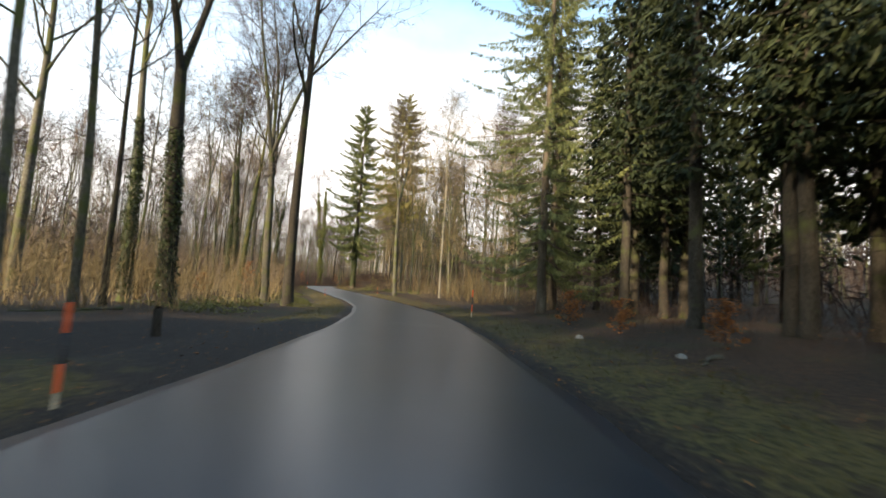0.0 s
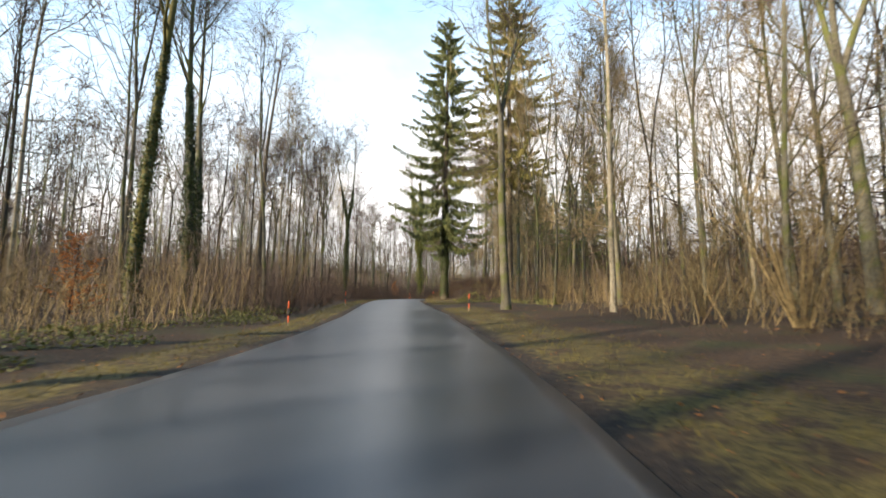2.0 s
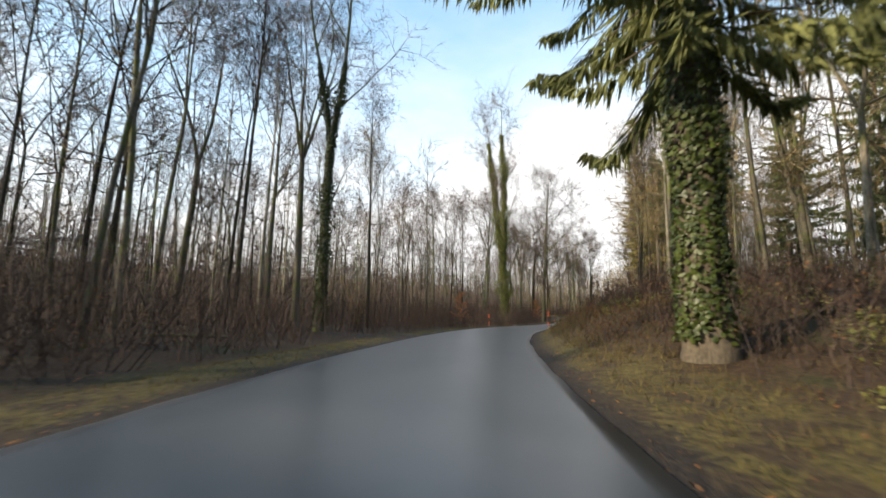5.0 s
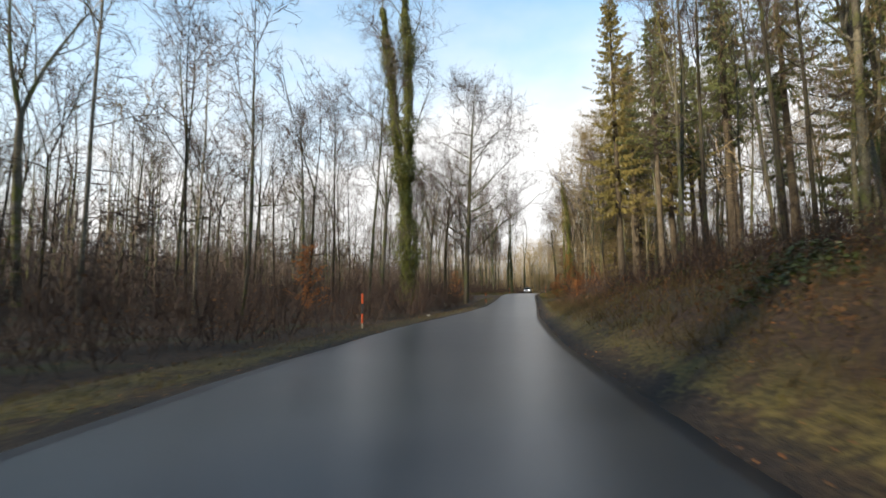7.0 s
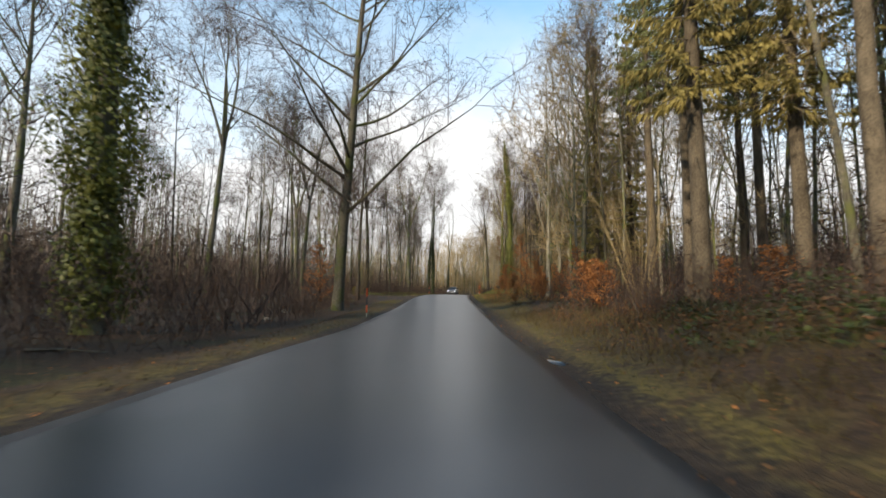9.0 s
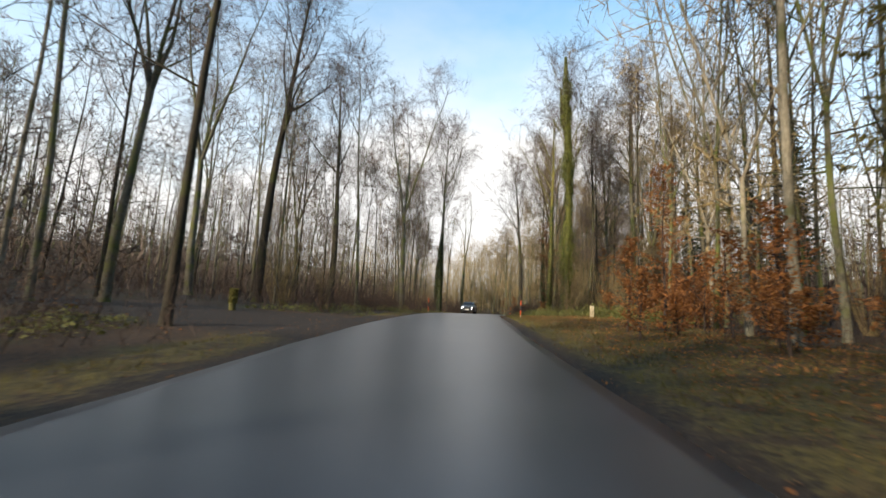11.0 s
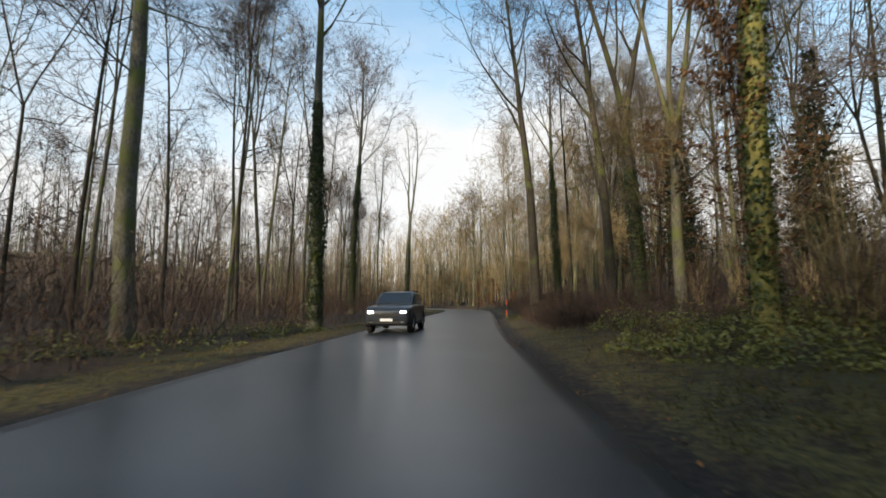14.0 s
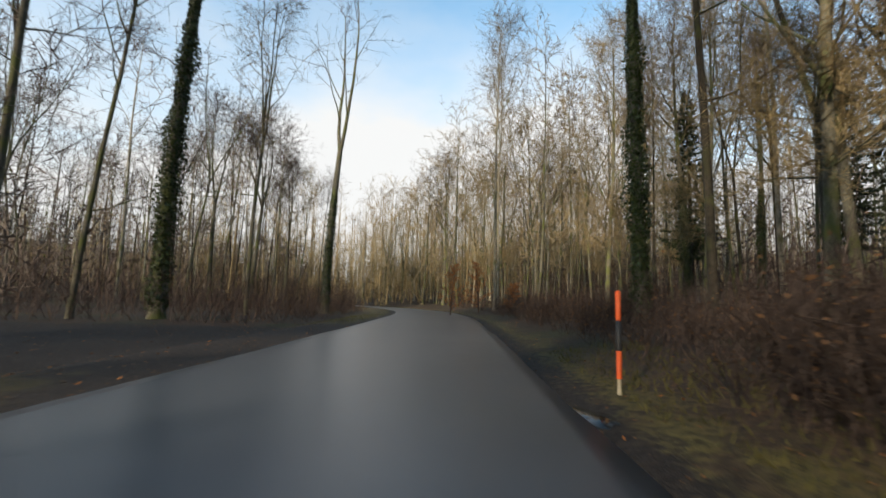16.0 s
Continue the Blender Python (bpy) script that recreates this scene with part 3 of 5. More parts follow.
def spruce(seed, height=40.0, foot=0.42, base=0.28, reach=5.0, step=0.62, per=5, sprays=13, needle=M_NEEDLE, droop=0.35, dead=14, thin=1.0, power=0.75, spray=1.0, ivy=0.0, hang=0.5, wide=1.0, bark=M_SPRUCEBARK):
    """A spruce: straight trunk, drooping whorled boughs hung with needle sprays, dead stubs below."""
    rng = np.random.default_rng(seed)
    tree = new("spruce")
    wood, fol = Geo(), Geo()
    hs = np.concatenate([[-0.3, 0.2, 0.6, 1.3], np.linspace(3, height, 12)])
    stem = np.stack([rng.normal(0, 0.03, len(hs)), rng.normal(0, 0.03, len(hs)), hs], 1)
    rad = foot * (1 - np.clip(hs, 0, None) / height) ** 0.75 + 0.02
    rad *= 1 + 0.28 * np.exp(-np.clip(hs, 0, None) / 0.5)
    wood.tube(stem, rad, 9)
    h = base * height
    turn = 0.0
    fp, fa, fc = [], [], []
    while h < height - 0.25:
        u = (h - base * height) / (height * (1 - base))
        length = reach * ((1 - u) ** power) * (0.55 + 0.45 * min(1, u / 0.12)) * rng.uniform(0.7, 1.1) + 0.25
        for k in range(per if u < 0.9 else 4):
            if rng.random() > thin:
                continue
            turn += 2.4 + rng.normal(0, 0.25)
            out = np.array([math.cos(turn), math.sin(turn), 0])
            n = length * rng.uniform(0.6, 1.18)
            sag = droop * (1 - u) + rng.normal(0, 0.05)
            t = np.linspace(0, 1, 5)[:, None]
            pts = np.array([0, 0, h + rng.normal(0, 0.1)]) + out * n * t + np.array([0, 0, 1.0]) * n * (0.18 * u * 2 * t - sag * 1.5 * t + sag * 1.05 * t**3)
            wood.spikes(pts[:1], pts[3:4], 0.04 * (1 - u) + 0.014, True)
            m = max(4, int(sprays * (0.35 + 0.65 * n / reach)))
            tt = rng.random(m) * 0.88 + 0.12
            feet = np.stack([np.interp(tt, t[:, 0], pts[:, c]) for c in range(3)], 1)
            side = np.cross(out, [0, 0, 1.0])
            sgn = rng.choice([-1.0, 1.0], (m, 1))
            w = unit(out * 0.6 + side * sgn * rng.uniform(0.1, 1.0, (m, 1)) + np.array([0, 0, -1.0]) * rng.uniform(0.2, 0.7 + hang, (m, 1)))
            size = (0.22 + 0.022 * n) * rng.uniform(0.6, 1.4, (m, 1)) * (0.55 + 1.1 * (1 - tt[:, None])) * spray
            fp.append(feet + w * size)
            fa.append(w * size)
            fc.append(unit(np.cross(w, rng.normal(0, 1, (m, 3)))) * rng.uniform(0.035, 0.075, (m, 1)) * wide)
        h += step * rng.uniform(0.8, 1.2) * (1 - 0.35 * u)
    fol.leaves(np.concatenate(fp), np.concatenate(fa), np.concatenate(fc))
    if dead:
        hh = rng.uniform(2.0, base * height + 1, dead)
        tn = rng.random(dead) * 6.283
        p = np.stack([0 * hh, 0 * hh, hh], 1)
        q = p + np.stack([np.cos(tn), np.sin(tn), rng.normal(-0.15, 0.2, dead)], 1) * rng.uniform(0.8, 2.6, (dead, 1))
        wood.spikes(p, q, 0.03)
    part("trunk", wood.mesh("trunk", bark, True), tree)
    part("crown", fol.mesh("crown", needle), tree, "drooping boughs of green needles")
    if ivy:
        part("ivy", ivy_mesh(rng, [(stem, rad)], ivy, 6000, 0.35, M_IVY), tree, "dark green climbing ivy leaves")
    return tree


def set_down(proto, x, y, scale=1.0, turn=None, sink=0.0, label="", category="tree", group="", tilt=(0, 0)):
    m = Matrix.LocRotScale((x, y, float(ground_z(x, y)) - sink), Euler((radians(tilt[0]), radians(tilt[1]), random.uniform(0, 6.28) if turn is None else turn)), (scale, scale, scale))
    ob = copy_thing(proto, m)
    tagged(ob, label, category, group)
    return ob


def discard(ob):
    for o in (*ob.children_recursive, ob):
        bpy.data.objects.remove(o)


# kinds of tree, built once
P_BEECH = [bare_tree(20 + i, 31, 0.36, c, lm, 7, 6, 6, leaders=ld, rise=ri, side_low=sl) for i, (c, lm, ld, ri, sl) in enumerate(
    [(0.46, 14, 1, 0.16, 3), (0.42, 15, 3, 0.14, 2), (0.50, 13, 2, 0.18, 2), (0.38, 15, 1, 0.12, 4), (0.52, 14, 4, 0.16, 1)])]
P_SLIM = [bare_tree(40 + i, 28, 0.17, c, 11, 5, 4, 6, leaders=ld, rise=0.2, spread=0.75, side_low=2, bark=bk, twig=tw) for i, (c, ld, bk, tw) in enumerate(
    [(0.5, 1, M_BARK, M_TWIG), (0.56, 2, M_BARK, M_TWIG), (0.46, 1, M_DARKBARK, M_TWIG), (0.6, 1, M_PALEBARK, M_TWIGSUN), (0.52, 3, M_BARK, M_TWIGSUN), (0.62, 1, M_DARKBARK, M_TWIG)])]
P_SPREAD = [bare_tree(38, 31, 0.36, 0.2, 26, 7, 6, 7, rise=0.05, spread=1.15, side_low=2, angle=1.2, lift=0.1)]
P_DARK = [bare_tree(60 + i, 31, 0.42, c, 13, 7, 6, 6, leaders=ld, bark=M_DARKBARK, ivy=iv, ivy_n=1500, ivy_out=0.25, lean=ln) for i, (c, ld, iv, ln) in enumerate([(0.44, 1, 0, 0.02), (0.40, 2, 9, 0.03)])]
P_IVY = [bare_tree(70 + i, 31, 0.36, c, 13, 7, 6, 6, leaders=ld, bark=M_BARK, ivy=iv, ivy_n=n, ivy_out=o) for i, (c, ld, iv, n, o) in enumerate(
    [(0.52, 1, 17, 4200, 0.5), (0.45, 2, 20, 4600, 0.55), (0.55, 1, 13, 3200, 0.35)])]
P_WARM = [bare_tree(80 + i, 29, 0.27, c, 14, 7, 6, 6, leaders=ld, bark=M_BARK, twig=M_TWIGSUN, spread=1.05, side_low=6) for i, (c, ld) in enumerate([(0.34, 1), (0.30, 3), (0.42, 1)])]
P_MOSSY = [bare_tree(90, 29, 0.33, 0.5, 11, 5, 5, 5, bark=M_MOSSBARK, ivy=15, ivy_n=1600, ivy_out=0.3)]
P_FORKED = [bare_tree(95, 30, 0.34, 0.5, 8, 3, 3, 3, leaders=2, fork=0.47, bark=M_BARK, ivy=10, ivy_n=1300, ivy_out=0.22, spread=0.8)]
# the ivy of these two trees uses the copy with sunlight in its colour
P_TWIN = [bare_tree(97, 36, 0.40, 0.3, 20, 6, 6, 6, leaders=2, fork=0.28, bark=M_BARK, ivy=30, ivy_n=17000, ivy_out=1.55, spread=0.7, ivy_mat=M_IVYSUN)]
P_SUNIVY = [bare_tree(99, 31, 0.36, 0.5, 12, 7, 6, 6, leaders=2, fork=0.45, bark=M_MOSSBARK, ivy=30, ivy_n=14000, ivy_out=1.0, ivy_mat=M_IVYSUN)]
P_POLEWOOD = [bare_tree(98, 34, 0.34, 0.72, 8, 3, 3, 3, bark=M_SPRUCEBARK, side_low=10, spread=0.55, rise=0.02)]
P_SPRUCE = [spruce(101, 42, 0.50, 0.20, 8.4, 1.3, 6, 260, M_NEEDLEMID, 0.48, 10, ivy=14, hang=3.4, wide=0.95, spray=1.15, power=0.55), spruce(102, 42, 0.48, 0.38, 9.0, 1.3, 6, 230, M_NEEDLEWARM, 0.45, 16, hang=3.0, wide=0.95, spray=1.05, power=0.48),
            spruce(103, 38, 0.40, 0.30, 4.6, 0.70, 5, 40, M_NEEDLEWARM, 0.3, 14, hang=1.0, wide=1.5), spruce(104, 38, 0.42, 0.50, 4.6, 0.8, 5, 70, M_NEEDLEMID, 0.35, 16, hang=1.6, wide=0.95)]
# gold needle colour paints the sun onto these boughs
P_SUNSPRUCE = [spruce(105, 36, 0.36, 0.14, 5.2, 0.9, 6, 84, M_NEEDLESUN, 0.32, 10, hang=1.6, wide=0.95, spray=0.9), spruce(106, 38, 0.38, 0.28, 5.0, 0.9, 6, 84, M_NEEDLESUN, 0.32, 14, hang=1.6, wide=0.95, spray=0.9)]
# dark needles and dark bark paint the shade of the stand
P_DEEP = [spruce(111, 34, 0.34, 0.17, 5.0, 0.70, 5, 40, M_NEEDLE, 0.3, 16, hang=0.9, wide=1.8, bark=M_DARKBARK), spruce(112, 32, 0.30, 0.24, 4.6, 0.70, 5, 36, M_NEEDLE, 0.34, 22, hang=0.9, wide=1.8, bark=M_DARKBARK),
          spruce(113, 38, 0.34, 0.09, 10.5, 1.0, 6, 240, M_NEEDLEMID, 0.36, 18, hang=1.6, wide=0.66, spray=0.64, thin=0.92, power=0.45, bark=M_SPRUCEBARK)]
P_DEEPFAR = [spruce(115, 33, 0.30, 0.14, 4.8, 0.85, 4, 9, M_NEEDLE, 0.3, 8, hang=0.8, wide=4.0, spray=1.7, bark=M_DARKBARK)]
P_LARCH = [spruce(121, 32, 0.30, 0.34, 4.6, 0.8, 4, 9, M_TWIGSUN, 0.05, 18, thin=0.8, power=0.5, spray=0.8)]
PROTOS = P_SPREAD + P_SUNIVY + P_SUNSPRUCE + P_BEECH + P_SLIM + P_DARK + P_IVY + P_WARM + P_MOSSY + P_FORKED + P_TWIN + P_POLEWOOD + P_SPRUCE + P_DEEP + P_DEEPFAR + P_LARCH

BEECH, SLIM = "tall grey leafless beech on the forest floor", "slender bare forest tree with a straight stem"
IVYT, WARM = "leafless tree whose trunk is wrapped in dark ivy", "leafless tree with ochre sunlit twigs"
SPR, DEEP = "tall spruce with drooping green boughs", "dense dark spruce with boughs near the ground"

TREES = [  # kind, variant, x, y, scale, label
    (P_DARK, 1, -15.7, 37.1, 1.05, "dark leaning oak with ivy on its trunk"), (P_DARK, 0, -11.6, 45.4, 1.0, "dark bare tree with a forked stem beside the road"),
    (P_DARK, 1, -17.5, 56.9, 0.9, "dark ivy-clad bare tree in the brush"), (P_MOSSY, 0, -24.0, 69.0, 1.0, "bare tree with yellow-green mossy bark"),
    (P_IVY, 0, -28.2, 77.5, 1.0, IVYT), (P_IVY, 2, -30.2, 80.5, 0.95, IVYT), (P_POLEWOOD, 0, -35.2, 96.0, 1.0, "slim half-dead conifer with a bare straight stem"),
    (P_BEECH, 0, -54.0, 137.2, 0.95, BEECH), (P_IVY, 1, -36.4, 123.6, 1.0, IVYT), (P_SPRUCE, 0, -15.3, 110.1, 1.0, SPR), (P_SPRUCE, 1, -6.1, 107.6, 1.05, "tall spruce with olive boughs and a long bare trunk"),
    (P_BEECH, 2, -5.1, 81.7, 0.95, "pale sunlit beech beside the road"), (P_SLIM, 3, 1.8, 79.2, 1.15, "pale slender sunlit tree"), (P_BEECH, 1, 12.7, 74.1, 0.95, BEECH),
    (P_DEEP, 2, 7.0, 44.8, 1.0, "spruce with broad green boughs near the ground"), (P_DEEP, 2, 10.5, 53.0, 0.9, "spruce with broad green boughs near the ground"), (P_DEEP, 0, 16.8, 57.3, 0.95, DEEP), (P_SLIM, 0, 8.9, 73.9, 1.0, SLIM), (P_WARM, 0, 14.3, 105.7, 1.0, WARM),
    (P_IVY, 2, -19.5, 39.8, 0.85, IVYT), (P_BEECH, 3, -27.5, 42.0, 0.95, BEECH), (P_BEECH, 0, -24.0, 30.5, 0.9, BEECH),
    (P_BEECH, 4, -44.9, 131.1, 1.0, BEECH), (P_BEECH, 2, -63.1, 159.4, 1.0, BEECH), (P_SLIM, 1, -61.3, 173.3, 1.15, SLIM), (P_SLIM, 1, -66.3, 193.3, 1.1, SLIM), (P_BEECH, 0, -59.2, 197.7, 1.0, BEECH),
    (P_TWIN, 0, -36.0, 177.0, 1.16, "twin-stemmed tree thickly wrapped in ivy"), (P_SPREAD, 0, -31.6, 193.0, 1.08, "spreading beech with long side boughs over the road"), (P_BEECH, 1, -47.6, 234.7, 1.0, BEECH),
    (P_SLIM, 2, -33.1, 209.5, 1.05, SLIM), (P_BEECH, 4, -48.7, 208.5, 1.0, BEECH), (P_SPRUCE, 3, 0.6, 184.9, 0.95, "spruce with a bare lower trunk"), (P_SUNSPRUCE, 1, -13.0, 181.5, 0.98, "tall spruce with golden-green sunlit boughs"), (P_SUNSPRUCE, 0, -8.0, 207.0, 0.8, "tall spruce with golden-green sunlit boughs"), (P_SUNSPRUCE, 0, -2.5, 211.0, 0.85, "tall spruce with golden-green sunlit boughs"), (P_SUNSPRUCE, 1, -7.0, 183.0, 0.95, "tall spruce with golden-green sunlit boughs"),
    (P_SPRUCE, 3, -7.5, 196.6, 0.9, "spruce with a bare lower trunk"), (P_SPRUCE, 3, -9.4, 188.4, 0.85, "spruce with a bare lower trunk"), (P_SPRUCE, 3, -0.4, 194.1, 0.9, SPR), (P_WARM, 2, -11.0, 203.2, 1.0, WARM),
    (P_DARK, 0, -40.9, 234.0, 1.05, "thick dark bare tree on the forest floor"), (P_DARK, 0, -38.1, 247.5, 0.98, "dark bare tree on the forest floor"), (P_BEECH, 2, -63.0, 260.6, 1.0, BEECH),
    (P_BEECH, 1, -30.1, 255.2, 1.04, "beech with a broad fan-shaped crown"), (P_IVY, 2, -25.2, 262.7, 0.95, IVYT), (P_IVY, 0, -26.5, 287.9, 0.98, IVYT), (P_FORKED, 0, -20.4, 301.7, 1.0, "bare tree that forks into two thin stems"),
    (P_SUNIVY, 0, -10.7, 243.6, 0.95, "sunlit tree thickly wrapped in ivy"), (P_LARCH, 0, -0.2, 251.2, 1.1, "bare larch with level ochre boughs"), (P_MOSSY, 0, -11.3, 249.3, 0.9, "slim tree with yellow moss on its bark"), (P_DARK, 0, -5.9, 268.8, 0.95, "dark bare tree in the brush"),
    (P_DARK, 0, -11.9, 267.2, 0.84, "thick grey-brown bare tree in the brush"), (P_IVY, 0, -4.5, 283.7, 0.92, IVYT), (P_DARK, 1, -7.2, 262.3, 0.92, "dark ivy-clad bare tree in the brush"), (P_SLIM, 3, -4.7, 308.0, 1.1, "pale sunlit slender tree"),
    (P_LARCH, 0, 2.5, 246.0, 0.95, "bare larch with level ochre boughs"), (P_LARCH, 0, 5.0, 233.0, 1.0, "bare larch with level ochre boughs"),
]
random.seed(5)
for kind, v, x, y, s, label in TREES:
    set_down(kind[v], x, y, s, label=label, turn=-0.4 if kind is P_TWIN else None)

# rows of dark spruces east of the first stretch
rng = np.random.default_rng(8)
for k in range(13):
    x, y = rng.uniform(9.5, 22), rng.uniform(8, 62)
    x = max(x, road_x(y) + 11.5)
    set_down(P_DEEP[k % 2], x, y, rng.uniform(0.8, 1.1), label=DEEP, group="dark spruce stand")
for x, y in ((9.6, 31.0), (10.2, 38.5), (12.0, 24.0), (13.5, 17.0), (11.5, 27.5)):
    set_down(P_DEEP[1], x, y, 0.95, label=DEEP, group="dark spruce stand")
for x, y in ((-10.5, 176.0), (-4.0, 176.0), (-1.0, 172.0), (4.0, 202.0), (12.0, 196.0)):
    set_down(P_SPRUCE[3], x, y, rng.uniform(0.75, 0.95), label=SPR, group="spruces on the bank")

for x, y in ((13.0, 272.0), (15.0, 290.0), (11.0, 300.0), (7.5, 252.0), (11.0, 245.0), (5.0, 263.0), (13.0, 258.0), (4.0, 276.0), (8.5, 282.0), (9.0, 236.0)):
    set_down(P_DEEP[1], x, y, rng.uniform(0.45, 0.7), label=DEEP, group="dark spruce stand")
for x, y in ((7.6, 174.0), (11.5, 160.0)):
    set_down(P_SPRUCE[0], x, y, rng.uniform(0.75, 0.9), label=SPR, group="spruces on the bank")
# deeper spruces, added to block light from behind the stand
for k in range(46):
    set_down(P_DEEPFAR[0], rng.uniform(16, 75), rng.uniform(-25, 80), rng.uniform(0.8, 1.15), label=DEEP, group="dark spruce stand")

# unseen spruces added west of the start, to shade the first stretch
for k in range(56):
    y = rng.uniform(-60, 14)
    x = road_x(y) - rng.uniform(9, 36)
    if in_glade(x, y):
        continue
    set_down(P_DEEPFAR[0], x, y, rng.uniform(0.8, 1.1), label=DEEP, group="dark spruce stand")

# more unseen spruces, added to keep the sun off the verges
for k in range(14):
    x, y = rng.uniform(-54, -25), rng.uniform(8, 23)
    if not in_glade(x, y):
        set_down(P_DEEPFAR[0], x, y, rng.uniform(0.8, 1.0), label=DEEP, group="dark spruce stand")

# open stand of slender trees on both sides
placed = [(x, y) for _, _, x, y, _, _ in TREES]
count = 0
while count < 118:
    side = -1 if rng.random() < 0.56 else 1
    y = rng.uniform(-40, 350)
    d = 6.5 + 18 * rng.random()
    x = road_x(y) + side * (road_w(y) / 2 + d)
    if min((x - a) ** 2 + (y - b) ** 2 for a, b in placed) < 9 or y < 16 or (side > 0 and (y < 66 or y < 95 and d < 13)) or (side > 0 and d < 9 and y > 90 and y < 170) or in_glade(x, y):
        continue
    placed.append((x, y))
    # stretches whose trees get the twig copy with sunlight in its colour
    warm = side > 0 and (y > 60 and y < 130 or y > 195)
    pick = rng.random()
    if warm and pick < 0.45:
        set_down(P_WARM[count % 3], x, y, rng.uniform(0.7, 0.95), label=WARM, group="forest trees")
    elif pick > 0.88:
        set_down(P_BEECH[count % 5], x, y, rng.uniform(0.75, 1.0), label=BEECH, group="forest trees")
    else:
        set_down(P_SLIM[count % 6], x, y, rng.uniform(0.72, 1.1), label=SLIM, group="forest trees")
    count += 1
for k in range(15):
    y = rng.uniform(126, 200)
    x = float(road_x(y) + road_w(y) / 2 + rng.uniform(8.5, 24))
    placed.append((x, y))
    kind = P_WARM[k % 3] if k % 4 == 0 else P_SLIM[(0, 1, 4, 3, 2)[k % 5]]
    set_down(kind, x, y, rng.uniform(0.7, 1.0), label=WARM if k % 4 == 0 else SLIM, group="forest trees")
for k in range(24):
    y = rng.uniform(236, 300)
    x = float(road_x(y) + road_w(y) / 2 + rng.uniform(11.5, 28))
    if min((x - a) ** 2 + (y - b) ** 2 for a, b in placed) < 6:
        continue
    placed.append((x, y))
    kind, label = ((P_SLIM[k % 6], SLIM), (P_DARK[0], "dark bare tree in the brush"), (P_IVY[2], IVYT), (P_SLIM[2], SLIM))[k % 4]
    set_down(kind, x, y, rng.uniform(0.7, 1.0), label=label, group="forest trees")
for proto in PROTOS:
    discard(proto)


# ---- the stand behind the first rows: uncounted trees, joined for each side ----
def joined_stand(name, seed, n, side, y0, y1, kinds, label, d0=15, d1=77):
    r = np.random.default_rng(seed)
    grown = [bare_tree(140 + i, 28, 0.17, c, 9, 3, 3, 3, leaders=ld, rise=0.18, spread=sp, side_low=3, bark=bk, twig=tw, thick=2.2, sides=4)
             for i, (c, ld, sp, bk, tw) in enumerate(kinds)]
    sums = {}
    made = 0
    while made < n:
        y = r.uniform(y0, y1)
        d = d0 + (d1 - d0) * r.random() ** 1.3
        x = float(road_x(y) + side * (road_w(y) / 2 + d))
        if min((x - a) ** 2 + (y - b) ** 2 for a, b in placed) < 8 or in_glade(x, y):
            continue
        placed.append((x, y))
        m = Matrix.LocRotScale((x, y, float(ground_z(x, y))), Euler((0, 0, r.uniform(0, 6.28))), Vector((1, 1, 1)) * r.uniform(0.75, 1.15))
        m = np.array(m)
        for ch in grown[made % len(grown)].children:
            me = ch.data
            co = np.empty(len(me.vertices) * 3, dtype=np.float32)
            me.vertices.foreach_get("co", co)
            idx = np.empty(len(me.loops), dtype=np.int32)
            me.loops.foreach_get("vertex_index", idx)
            width = 4 if ch.name.startswith("trunk") else 3
            key = (ch.name.split(".")[0], me.materials[0].name)
            sums.setdefault(key, Geo()).add(co.reshape(-1, 3) @ m[:3, :3].T + m[:3, 3], idx.reshape(-1, width))
        made += 1
    for (kind, mat), g in sums.items():
        tagged(new(name + "_" + kind + "s", g.mesh(name, bpy.data.materials[mat], kind == "trunk")), label, "woods", kind="stuff")
    for t in grown:
        discard(t)


joined_stand("stand_west", 171, 260, -1, 14, 365, [(0.45, 1, 0.9, M_BARK, M_TWIG), (0.5, 2, 0.9, M_DARKBARK, M_TWIG), (0.4, 1, 0.8, M_DARKBARK, M_TWIG), (0.5, 3, 1.0, M_BARK, M_TWIG), (0.55, 1, 0.8, M_PALEBARK, M_TWIG)],
             "slender leafless trees deeper in the wood")
joined_stand("stand_east", 172, 130, 1, 66, 365, [(0.45, 1, 0.9, M_BARK, M_TWIG), (0.36, 1, 1.0, M_BARK, M_TWIGSUN), (0.4, 2, 0.8, M_DARKBARK, M_TWIGSUN), (0.5, 3, 1.0, M_BARK, M_TWIG)],
             "slender leafless trees deeper in the sunlit wood")


# the golden sunlit look of these stands is in their twig colour
GOLDEN = [(0.30, 1, 1.0, M_BARK, M_TWIGSUN), (0.26, 2, 1.0, M_PALEBARK, M_TWIGSUN), (0.34, 3, 1.1, M_BARK, M_TWIGSUN)]
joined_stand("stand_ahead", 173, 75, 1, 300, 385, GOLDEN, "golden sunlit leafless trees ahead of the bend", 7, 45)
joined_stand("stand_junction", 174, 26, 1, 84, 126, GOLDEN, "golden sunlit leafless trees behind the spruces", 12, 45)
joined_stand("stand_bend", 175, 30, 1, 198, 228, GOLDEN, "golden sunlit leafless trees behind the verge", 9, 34)


